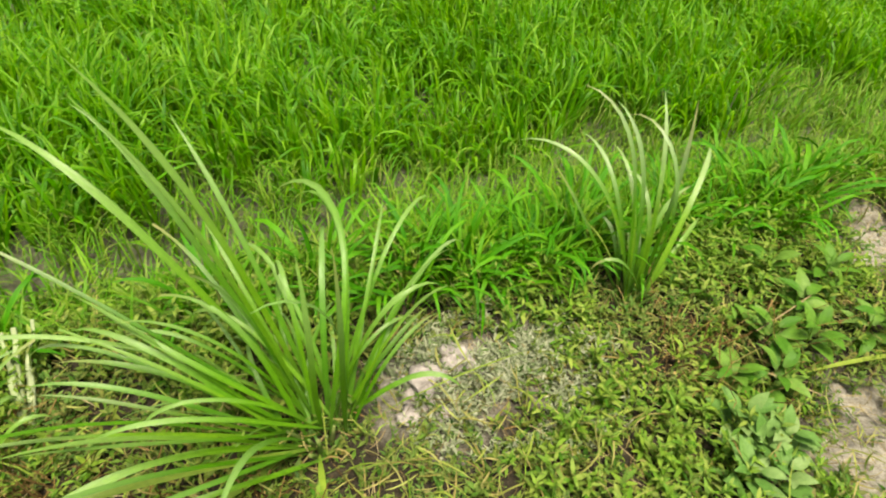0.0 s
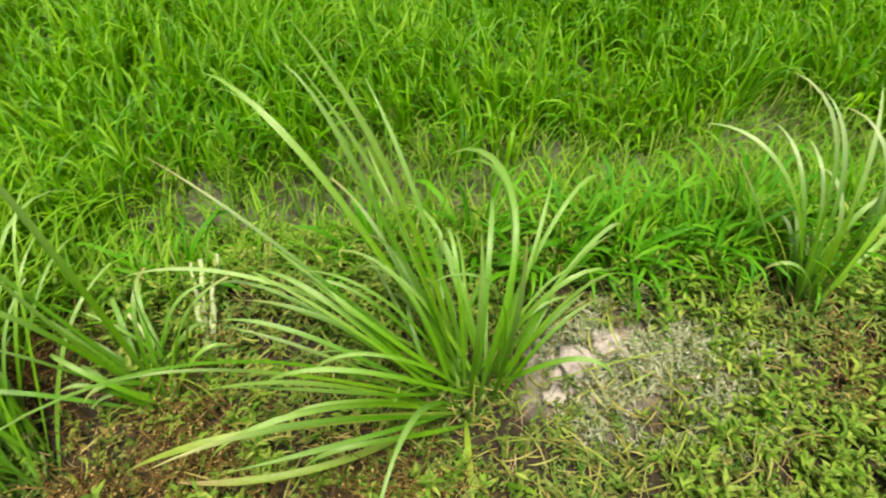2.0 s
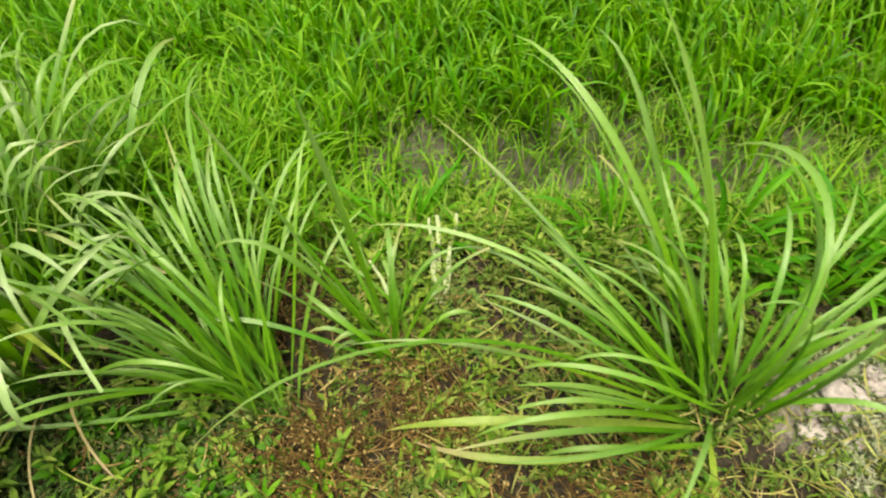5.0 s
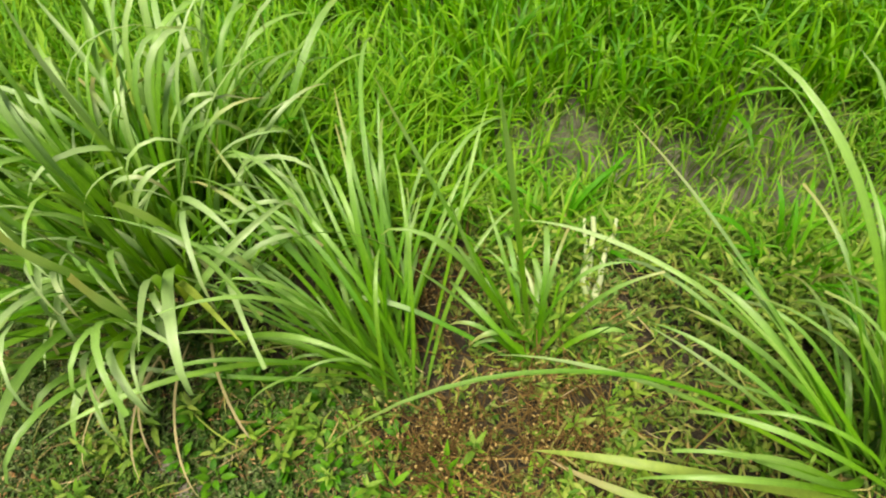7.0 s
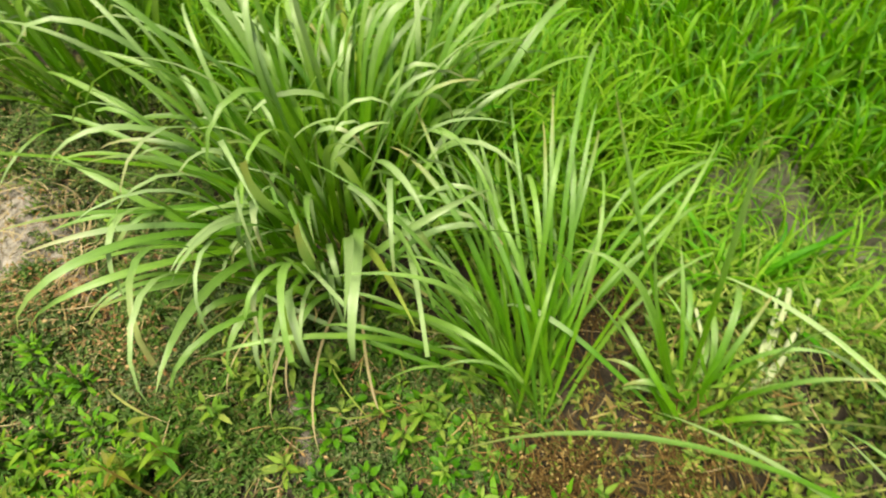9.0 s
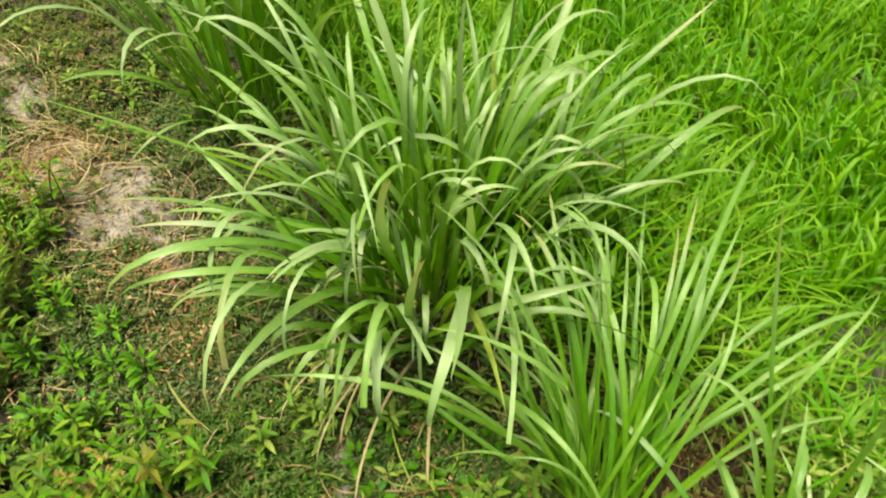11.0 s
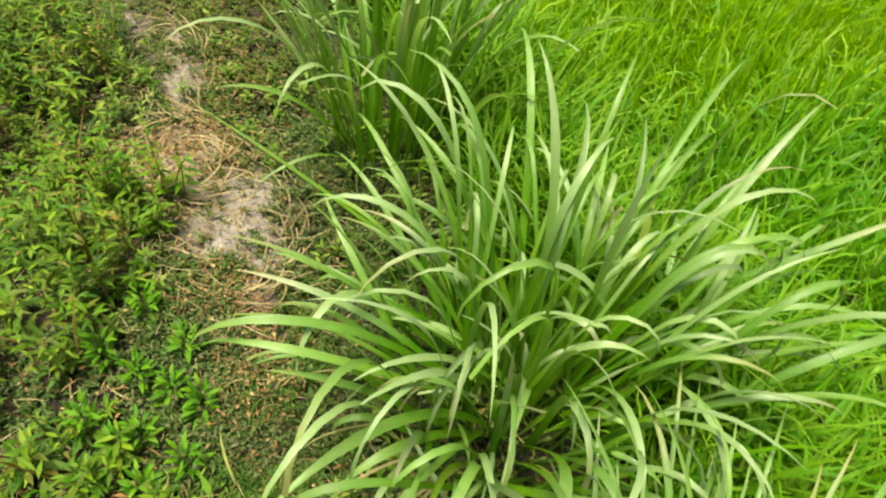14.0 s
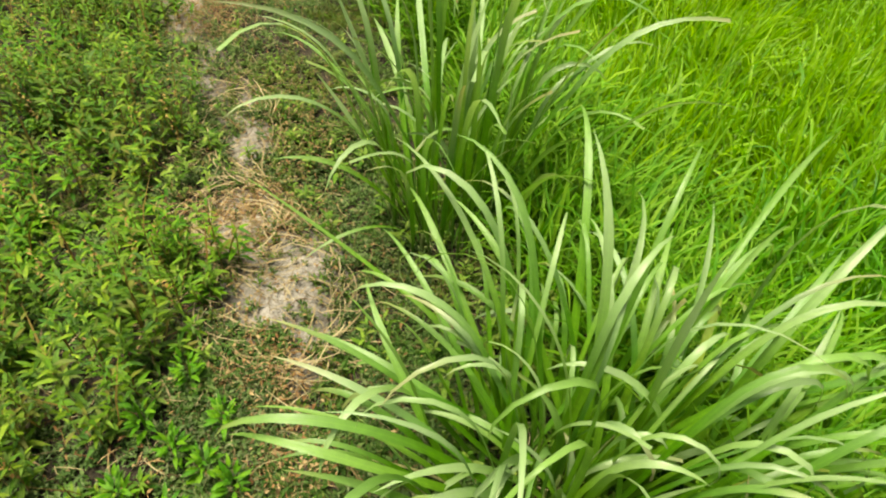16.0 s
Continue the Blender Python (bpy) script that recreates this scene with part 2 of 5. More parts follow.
MAT = leaf_material("mat_leaf", [(0.02, 0.05, 0.010), (0.04, 0.10, 0.018), (0.14, 0.22, 0.07), (0.03, 0.07, 0.012), (0.08, 0.16, 0.035), (0.24, 0.31, 0.16), (0.15, 0.09, 0.04)], (0.05, 0.11, 0.02), (0.18, 0.26, 0.08), 0.95, patch=4.0, patch_tone=(1.25, 1.15, 1.1), other=[(0.03, 0.10, 0.010), (0.08, 0.20, 0.02), (0.05, 0.13, 0.015), (0.15, 0.27, 0.05), (0.16, 0.12, 0.05)], other_size=3.5)
TALLWEED = leaf_material("tall_weed_leaf", [(0.025, 0.09, 0.005), (0.10, 0.26, 0.010), (0.25, 0.43, 0.03), (0.05, 0.17, 0.008), (0.15, 0.29, 0.02), (0.06, 0.20, 0.03), (0.20, 0.21, 0.04)], (0.10, 0.18, 0.02), (0.24, 0.36, 0.03), 0.97, patch=2.5, patch_tone=(1.4, 1.15, 1.1), other=[(0.05, 0.19, 0.006), (0.10, 0.32, 0.01), (0.20, 0.42, 0.015), (0.24, 0.20, 0.03)], other_size=1.8)
BROAD = leaf_material("broad_leaf", [(0.06, 0.23, 0.008), (0.12, 0.34, 0.015), (0.19, 0.42, 0.02)], (0.10, 0.28, 0.03), (0.18, 0.40, 0.06), 0.9, per="object", gloss=0.45)
PALE_STRAW = leaf_material("pale_straw", [(0.42, 0.34, 0.18), (0.56, 0.46, 0.27), (0.30, 0.22, 0.11), (0.48, 0.38, 0.2)], (0.4, 0.3, 0.16), (0.52, 0.42, 0.24), 0.6, through_light=0.1, gloss=0.7, spec=0.3)
STRAW = leaf_material("straw", [(0.05, 0.034, 0.013), (0.12, 0.085, 0.030), (0.40, 0.32, 0.14), (0.07, 0.042, 0.016), (0.22, 0.17, 0.055)], (0.12, 0.085, 0.035), (0.28, 0.21, 0.10), 0.5, through_light=0.1, gloss=0.8, spec=0.2)
# dark foot: shade inside the clumps put into the leaf colour
LEMON = leaf_material("lemongrass_leaf", [(0.08, 0.27, 0.008), (0.14, 0.38, 0.014), (0.22, 0.46, 0.025), (0.11, 0.34, 0.030)], (0.07, 0.19, 0.02), (0.50, 0.44, 0.22), 0.76, per="object", gloss=0.36, through_light=0.34, spec=0.50, wax_sheen=(0.48, 0.62, 0.34), patch=9, sheen_amount=0.66)
LEMON_GREEN = leaf_material("green_lemongrass_leaf", [(0.085, 0.28, 0.006), (0.14, 0.38, 0.012), (0.195, 0.44, 0.02), (0.11, 0.34, 0.022)], (0.10, 0.24, 0.03), (0.46, 0.42, 0.17), 0.74, per="object", gloss=0.38, through_light=0.36, spec=0.5, wax_sheen=(0.42, 0.60, 0.24), patch=9, sheen_amount=0.42)
LEMON_OLD = leaf_material("lemongrass_old_leaf", [(0.20, 0.38, 0.03), (0.28, 0.42, 0.05), (0.36, 0.44, 0.09)], (0.18, 0.30, 0.04), (0.46, 0.40, 0.18), 0.74, per="object", gloss=0.45)
DEAD = leaf_material("dead_stem", [(0.035, 0.020, 0.006), (0.10, 0.058, 0.018), (0.27, 0.18, 0.06), (0.055, 0.030, 0.009), (0.16, 0.098, 0.030)], (0.08, 0.045, 0.014), (0.30, 0.20, 0.07), 0.6, through_light=0.08, gloss=0.85, spec=0.1)
RUST = leaf_material("rusty_dry_leaf", [(0.19, 0.095, 0.037), (0.32, 0.19, 0.08), (0.50, 0.37, 0.19), (0.13, 0.07, 0.027), (0.44, 0.33, 0.17)], (0.2, 0.09, 0.04), (0.38, 0.22, 0.1), 0.6, through_light=0.1, gloss=0.85, spec=0.1)
REDSTEM = leaf_material("red_stem", [(0.28, 0.15, 0.05), (0.36, 0.26, 0.07), (0.20, 0.10, 0.035)], (0.24, 0.12, 0.05), (0.3, 0.3, 0.06), 0.7, through_light=0.1)
RUNNER = leaf_material("grass_runner", [(0.20, 0.34, 0.03), (0.34, 0.44, 0.08), (0.46, 0.38, 0.16), (0.14, 0.30, 0.02), (0.34, 0.22, 0.09), (0.42, 0.48, 0.14)], (0.24, 0.26, 0.06), (0.46, 0.40, 0.16), 0.7, through_light=0.25)
HERB = leaf_material("herb_leaf", [(0.10, 0.27, 0.02), (0.25, 0.42, 0.05), (0.06, 0.19, 0.012), (0.35, 0.47, 0.10), (0.14, 0.32, 0.03)], (0.10, 0.22, 0.02), (0.32, 0.42, 0.08), 0.92, patch=3.0, patch_tone=(1.2, 1.1, 1.1), through_light=0.36)
SPIKE = leaf_material("seed_spike", [(0.36, 0.20, 0.05), (0.50, 0.36, 0.10), (0.28, 0.15, 0.05), (0.42, 0.42, 0.10)], (0.30, 0.18, 0.05), (0.40, 0.30, 0.08), 0.7, through_light=0.15)
BUFF = leaf_material("dry_floret", [(0.36, 0.24, 0.08), (0.48, 0.36, 0.14), (0.22, 0.12, 0.04), (0.50, 0.42, 0.18)], (0.36, 0.24, 0.10), (0.56, 0.44, 0.24), 0.6, through_light=0.12, gloss=0.8, spec=0.15)
GREYWEED = leaf_material("grey_weed_leaf", [(0.22, 0.29, 0.15), (0.40, 0.44, 0.31), (0.54, 0.56, 0.44), (0.16, 0.27, 0.07)], (0.15, 0.24, 0.08), (0.3, 0.36, 0.2), 0.9)
DRY = leaf_material("dry_tan_leaf", [(0.46, 0.40, 0.20), (0.60, 0.50, 0.30), (0.40, 0.40, 0.16)], (0.30, 0.32, 0.10), (0.62, 0.50, 0.32), 0.6, per="object", through_light=0.25, gloss=0.6)
LEMON_YELLOW = leaf_material("yellowing_leaf", [(0.24, 0.38, 0.05), (0.32, 0.43, 0.08)], (0.15, 0.32, 0.03), (0.55, 0.40, 0.24), 0.72, per="object", gloss=0.42, spec=0.4)
STALK = leaf_material("pale_stalk", [(0.14, 0.24, 0.05), (0.22, 0.28, 0.09)], (0.20, 0.13, 0.08), (0.30, 0.34, 0.12), 0.85, per="object", through_light=0.15)


# ---------------------------------------------------------------- mesh helpers
def mesh_object(name, verts, faces, uvs, mat, parent=None, soften=True):
    me = bpy.data.meshes.new(name)
    me.from_pydata(verts, [], faces)
    if uvs is not None:
        lay = me.uv_layers.new(name="UVMap")
        idx = np.empty(len(me.loops), dtype=np.int32)
        me.loops.foreach_get("vertex_index", idx)
        lay.data.foreach_set("uv", np.asarray(uvs, dtype=np.float32)[idx].ravel())
    me.materials.append(mat)
    if soften:
        me.polygons.foreach_set("use_smooth", [True] * len(me.polygons))
    me.update()
    ob = new(name, me)
    if parent:
        ob.parent = parent
    return ob


def blades(base, az, elev, length, droop, power, width, side=None, segs=4, across=1, fold=0.0, twist=None, shape=0.10, oval=False, hook=None, full=0.66, blunt=False):
    """Grass blades as tapering strips. All arguments are arrays, one value a blade; angles in radians.
    elev: rise at the foot; droop: how far the tip bends over; power: how late it bends; side: turn to the side."""
    n = len(az)
    s = np.linspace(0, 1, segs + 1)
    side = np.zeros(n) if side is None else side
    twist = np.zeros(n) if twist is None else twist
    e = elev[:, None] - droop[:, None] * s[None] ** power[:, None]
    if hook is not None:
        e = e - hook[:, None] * smooth(0.62, 1.0, s)[None]
    a = az[:, None] + side[:, None] * s[None] ** 1.5
    step = (length / segs)[:, None]
    em, am = (e[:, 1:] + e[:, :-1]) / 2, (a[:, 1:] + a[:, :-1]) / 2
    d = np.stack([np.cos(em) * np.cos(am), np.cos(em) * np.sin(am), np.sin(em)], -1) * step[..., None]
    mid = np.concatenate([np.zeros((n, 1, 3)), np.cumsum(d, 1)], 1) + base[:, None]
    flat = np.stack([-np.sin(a), np.cos(a), np.zeros_like(a)], -1)
    up = np.stack([-np.sin(e) * np.cos(a), -np.sin(e) * np.sin(a), np.cos(e)], -1)
    tw = (twist[:, None] * s[None])[..., None]
    out = flat * np.cos(tw) + up * np.sin(tw)
    nor = up * np.cos(tw) - flat * np.sin(tw)
    w = (0.42 + 0.58 * smooth(0, 0.3, s)) * np.clip((1 - s) / (1 - full), 0, 1) ** 0.75
    w = np.maximum(w, shape * ((s < 0.99) | blunt))
    if oval:
        w = np.sin(np.pi * np.clip(s, 0.02, 0.985) ** 0.75) ** 0.9
    hw = (width[:, None] / 2 * w[None])[..., None]
    k = np.linspace(-1, 1, across + 1)
    rows = [mid + out * hw * c + nor * hw * fold * abs(c) for c in k]
    verts = np.stack(rows, 2).reshape(-1, 3)
    uv = np.stack(np.broadcast_arrays(((k + 1) / 2)[None, None, :], s[None, :, None] + np.zeros((n, 1, 1))), -1).reshape(-1, 2)
    q = np.arange(n)[:, None, None] * (segs + 1) * (across + 1) + np.arange(segs)[None, :, None] * (across + 1) + np.arange(across)[None, None, :]
    q = q.reshape(-1)
    faces = np.stack([q, q + 1, q + across + 2, q + across + 1], -1)
    return verts, faces, uv


def join(pieces):
    vs, fs, us, off = [], [], [], 0
    for v, f, u in pieces:
        vs.append(v), fs.append(f + off), us.append(u)
        off += len(v)
    return np.concatenate(vs).tolist(), np.concatenate(fs).tolist(), np.concatenate(us)


def leaflets(base, az, elev, length, width, cup=0.25, bend=0.5, lite=False):
    """Small pointed leaves, six corners each: stem, two wide corners, two shoulders, tip."""
    n = len(az)
    f = np.stack([np.cos(az) * np.cos(elev), np.sin(az) * np.cos(elev), np.sin(elev)], -1)
    o = np.stack([-np.sin(az), np.cos(az), np.zeros(n)], -1)
    u = np.cross(f, o)
    L, Wd = length[:, None], width[:, None]
    drop = -bend * L * 0.5
    if lite:
        # tiny leaves: two halves folded along the midrib
        pts = [base, base + f * L * 0.45 + o * Wd * 0.5 + u * Wd * cup, base + f * L + np.array([0, 0, 1.0]) * drop * 0.6, base + f * L * 0.45 - o * Wd * 0.5 + u * Wd * cup]
        q = (np.arange(n) * 4)[:, None]
        uv = np.tile(np.array([[0.5, 0], [0, 0.45], [0.5, 1], [1, 0.45]]), (n, 1))
        return np.stack(pts, 1).reshape(-1, 3), np.concatenate([q + np.array([[0, 1, 2, 2]]), q + np.array([[0, 2, 3, 3]])]), uv
    pts = [base, base + f * L * 0.38 + o * Wd * 0.5 + u * Wd * cup, base + f * L * 0.42, base + f * L * 0.38 - o * Wd * 0.5 + u * Wd * cup,
           base + f * L + np.array([0, 0, 1.0]) * drop, base + f * L * 0.72 + o * Wd * 0.33 + u * Wd * cup * 0.6 + np.array([0, 0, 1.0]) * drop * 0.4,
           base + f * L * 0.72 - o * Wd * 0.33 + u * Wd * cup * 0.6 + np.array([0, 0, 1.0]) * drop * 0.4]
    verts = np.stack(pts, 1).reshape(-1, 3)
    q = (np.arange(n) * 7)[:, None]
    faces = np.concatenate([q + np.array([[0, 1, 2, 2]]), q + np.array([[0, 2, 3, 3]]), q + np.array([[1, 5, 4, 2]]), q + np.array([[2, 4, 6, 3]])])
    uv = np.tile(np.array([[0.5, 0], [0, 0.4], [0.5, 0.4], [1, 0.4], [0.5, 1], [0.15, 0.75], [0.85, 0.75]]), (n, 1))
    return verts, faces, uv


def tidy(faces):
    return [f[:3] if f[2] == f[3] else f for f in faces]


def spread(rs, count, a0, a1, c0, c1):
    """Random places on a stretch of the bank: x, y, along, across."""
    a, c = rs.uniform(a0, a1, count), rs.uniform(c0, c1, count)
    return a * UX - c * UY, a * UY + c * UX, a, c


# ---------------------------------------------------------------- ground: one sheet to the horizon
def axis(lo, hi, fine):
    mid = np.arange(lo, hi + fine / 2, fine)
    grow = fine * 1.35 ** np.arange(1, 40)
    grow = np.cumsum(grow)
    grow = grow[grow < 3000]
    return np.concatenate([(lo - grow)[::-1], mid, hi + grow])


ga, gc = axis(-5.2, 2.6, 0.025), axis(-1.6, 2.4, 0.025)
GA, GC = np.meshgrid(ga, gc, indexing="ij")
gx, gy = (GA * UX - GC * UY).ravel(), (GA * UY + GC * UX).ravel()
gz = height(gx, gy)
gz = np.where(np.hypot(gx, gy) > 30, -0.12, gz)
nA, nC = len(ga), len(gc)
q = (np.arange(nA - 1)[:, None] * nC + np.arange(nC - 1)[None]).ravel()
ground = mesh_object("ground", np.stack([gx, gy, gz], -1).tolist(), np.stack([q, q + nC, q + nC + 1, q + 1], -1).tolist(), None, EARTH)
layer = ground.data.color_attributes.new("soil", "FLOAT_COLOR", "POINT")
aa, cc = along_across(gx, gy)
cols = np.zeros((len(gx), 4), dtype=np.float32)
cols[:, 0] = np.clip(bareness(gx, gy) * 1.25, 0, 1)
cols[:, 1] = smooth(1.15, 1.4, cc + 0.05 * lumps(gx, gy, 0.2, 12))
wob = 0.5 * lumps(gx, gy, 1.1, 14)
cols[:, 2] = np.maximum(smooth(4.2, 6.5, cc + wob), np.maximum(smooth(-1.2, -2.4, cc + wob), np.maximum(np.maximum(smooth(2.4, 3.8, aa + wob), smooth(-1.0, -0.2, aa + wob) * smooth(-0.15, -0.6, cc + 0.4 * wob)), smooth(-4.8, -6.4, aa + wob))))
cols[:, 3] = 1
layer.data.foreach_set("color", cols.ravel())
tagged(ground, "earth bank with worn pale patches beside wet grey paddy mud", "ground", kind="structure")

wx = [place(*p) for p in ((-5.6, 1.25), (3.0, 1.25), (3.0, 5.2), (-5.6, 5.2))]
water = mesh_object("water", [(x, y, -0.153) for x, y in wx], [(0, 1, 2, 3)], None, WATER, soften=False)
tagged(water, "thin sheet of muddy water between rice seedlings", "water", kind="structure")

# ---------------------------------------------------------------- rice: broadcast seedlings, dense, in one field
def rice_field(light):
    rs = np.random.RandomState(5)
    x, y, a, c = spread(rs, 41000, -9.5, 6.5, 1.25, 8.0)
    part_of = (a + 0.35 * lumps(x, y, 0.8, 29) < -2.15) == light
    start = 1.58 + 0.16 * lumps(x, y, 0.5, 20) - 0.38 * smooth(-0.62, -1.10, a) + 0.45 * smooth(1.8, 2.6, a) - 0.45 * smooth(2.6, 3.4, a)
    near = smooth(4.6, 3.2, c) * smooth(-6.6, -5.0, a) * smooth(4.6, 3.2, a)
    gap = smooth(0.75, 0.25, lumps(x, y, 0.28, 21))
    far_out = smooth(8.0 + 0.0 * c, 5.5, c + 0.7 * lumps(x, y, 1.2, 30)) * smooth(-9.3, -6.8, a) * smooth(6.3, 4.2, a)
    keep = part_of & (rs.uniform(0, 1, len(x)) < smooth(0, 0.28, c - start) * (0.16 * far_out + 0.84 * near) * (0.35 + 0.65 * gap))
    x, y, a, c = x[keep], y[keep], a[keep], c[keep]
    per = 7
    n = len(x) * per
    tuft = np.repeat(np.arange(len(x)), per)
    bx, by = x[tuft] + rs.normal(0, 0.017, n), y[tuft] + rs.normal(0, 0.017, n)
    z = height(bx, by) - 0.005
    tall = smooth(-1.4, -2.6, a)
    size = (0.34 + 0.08 * tall + 0.07 * lumps(x, y, 0.45, 22) + rs.normal(0, 0.035, len(x)))[tuft]
    far = 1 + 0.8 * smooth(4.2, 6, c)[tuft]
    # a tuft's leaves lean together, some standing, most arching over
    way = (2.6 + 1.5 * lumps(x, y, 0.6, 41) + rs.normal(0, 0.5, len(x)))[tuft] + rs.normal(0, 1.25, n)
    arch = rs.uniform(0, 1, n) < (0.72 - 0.26 * tall)[tuft]
    bend = np.where(arch, rs.uniform(75, 165, n), rs.uniform(8, 45, n))
    return join([blades(np.stack([bx, by, z], -1), way, np.radians(rs.uniform(60, 90, n)), size * rs.uniform(0.5, 1.12, n), np.radians(bend), rs.uniform(1.9, 4.8, n),
                        rs.uniform(0.007, 0.0125, n) * far, side=rs.normal(0, 0.4, n), segs=7, twist=rs.normal(0, 0.6, n))])


v, f, u = rice_field(False)
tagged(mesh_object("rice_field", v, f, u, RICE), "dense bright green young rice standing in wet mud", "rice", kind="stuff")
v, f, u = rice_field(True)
tagged(mesh_object("rice_field", v, f, u, RICE_LIT), "thick yellow-green young rice, brighter light put into its colour", "rice", kind="stuff")


def sprouts():
    rs = np.random.RandomState(6)
    x, y, a, c = spread(rs, 9000, -3.6, 3.5, 1.10, 2.05)
    clump = smooth(-0.1, 0.6, lumps(x, y, 0.14, 23))
    wet = smooth(1.18, 1.32, c) * smooth(-1.75, -1.35, a)
    keep = rs.uniform(0, 1, len(x)) < (0.48 + 0.52 * clump) * (1 - 0.10 * wet) * (1 - 0.45 * np.exp(-(((a + 0.55) / 0.55) ** 2 + ((c - 1.42) / 0.15) ** 2) ** 1.5))
    x, y, a, c = x[keep], y[keep], a[keep], c[keep]
    n = len(x) * 4
    t = np.repeat(np.arange(len(x)), 4)
    thick = 1 - 0.30 * (smooth(1.18, 1.32, c) * smooth(-1.75, -1.35, a))[t]
    bx, by = x[t] + rs.normal(0, 0.012, n), y[t] + rs.normal(0, 0.012, n)
    return join([blades(np.stack([bx, by, height(bx, by) - 0.004], -1), rs.uniform(0, 6.283, n), np.radians(rs.uniform(52, 90, n)), rs.uniform(0.06, 0.22, n),
                        np.radians(rs.uniform(20, 130, n)), rs.uniform(1.4, 3.4, n), rs.uniform(0.004, 0.0085, n) * thick, side=rs.normal(0, 0.5, n), segs=5)])


v, f, u = sprouts()
tagged(mesh_object("sparse_sprouts", v, f, u, SPROUT), "thin yellowish grass sprouts in the wet mud strip", "grass", kind="stuff")


def bank_grass():
    rs = np.random.RandomState(7)
    x, y, a, c = spread(rs, 6200, -5.5, 3.5, 0.70, 1.62)
    behind = smooth(-0.75, -1.15, a) * smooth(0.82, 0.98, c + 0.08 * lumps(x, y, 0.2, 40))
    lush = 0.45 * smooth(-0.1, 0.8, lumps(x, y, 0.45, 24)) + smooth(0.25, 0.55, a) * smooth(2.0, 1.5, a)
    keep = rs.uniform(0, 1, len(x)) < np.clip(lush + 1.0 * behind, 0.03, 1) * np.maximum(smooth(0.95, 1.08, c), behind) * np.maximum(smooth(1.5, 1.36, c), behind * smooth(1.62, 1.5, c))
    x, y, tall = x[keep], y[keep], 1 + 0.7 * behind[keep]
    per = 5
    n = len(x) * per
    t = np.repeat(np.arange(len(x)), per)
    bx, by = x[t] + rs.normal(0, 0.012, n), y[t] + rs.normal(0, 0.012, n)
    return join([blades(np.stack([bx, by, height(bx, by) - 0.004], -1), rs.uniform(0, 6.283, n), np.radians(np.minimum(89, rs.uniform(45, 85, n) + 12 * (tall[t] - 1))), rs.uniform(0.08, 0.26, n) * tall[t],
                        np.radians(rs.uniform(20, 120, n)), rs.uniform(1.3, 3, n), rs.uniform(0.004, 0.0085, n) * tall[t] ** 0.5, side=rs.normal(0, 0.4, n), segs=5, across=2, fold=0.25)])


v, f, u = bank_grass()
tagged(mesh_object("bank_grass", v, f, u, BANK), "lush green grass along the wet foot of the bank", "grass", kind="stuff")


# ---------------------------------------------------------------- weeds on the bank
def dead_patch(a, c):
    """Where old stems lie brown round the thin tuft."""
    a, c = a + 0.07 * np.sin(19 * c + 3 * a), c + 0.05 * np.sin(17 * a + 1.0)
    old = 0.5 * np.exp(-(((a - 1.02) / 0.17) ** 2 + ((c - 0.62) / 0.12) ** 2) ** 1.5)
    old = np.maximum(old, 0.75 * np.exp(-(((a + 0.80) / 0.11) ** 2 + ((c - 0.86) / 0.10) ** 2) ** 1.5))
    return np.maximum(old, np.maximum(np.exp(-(((a + 0.64) / 0.21) ** 2 + ((c - 0.64) / 0.19) ** 2) ** 1.5), 0.55 * np.exp(-(((a + 0.22) / 0.24) ** 2 + ((c - 0.54) / 0.09) ** 2) ** 1.5)))


def sprigs(rs, x, y, tall, count, leaf, slim=0.3, rise=(10, 55), lean=(0, 0.3), first=0.18, lite=False):
    """Upright weeds: a thin stem with leaves in turns up to the top."""
    n = len(x)
    z = height(x, y)
    lean, turn = rs.uniform(*lean, n), rs.uniform(0, 6.283, n)
    stem = blades(np.stack([x, y, z - 0.004], -1), turn, np.radians(90) - lean, tall, rs.uniform(0, 0.2, n), np.ones(n), np.full(n, 0.0035), segs=2, across=1, shape=0.6)
    t = np.repeat(np.arange(n), count)
    k = np.tile(np.arange(count), n)
    s = first + (1 - first) * (k + rs.uniform(0, 0.8, n * count)) / count
    r = (tall * np.sin(lean))[t] * s
    px, py = x[t] + r * np.cos(turn[t]), y[t] + r * np.sin(turn[t])
    pz = z[t] + (tall * np.cos(lean))[t] * s
    L = leaf[t] * (1.15 - 0.55 * s) * rs.uniform(0.7, 1.2, n * count)
    lv = leaflets(np.stack([px, py, pz], -1), k * 2.4 + turn[t] + rs.normal(0, 0.3, n * count), np.radians(rs.uniform(*rise, n * count)), L, L * slim, bend=0.35, lite=lite)
    return stem, lv


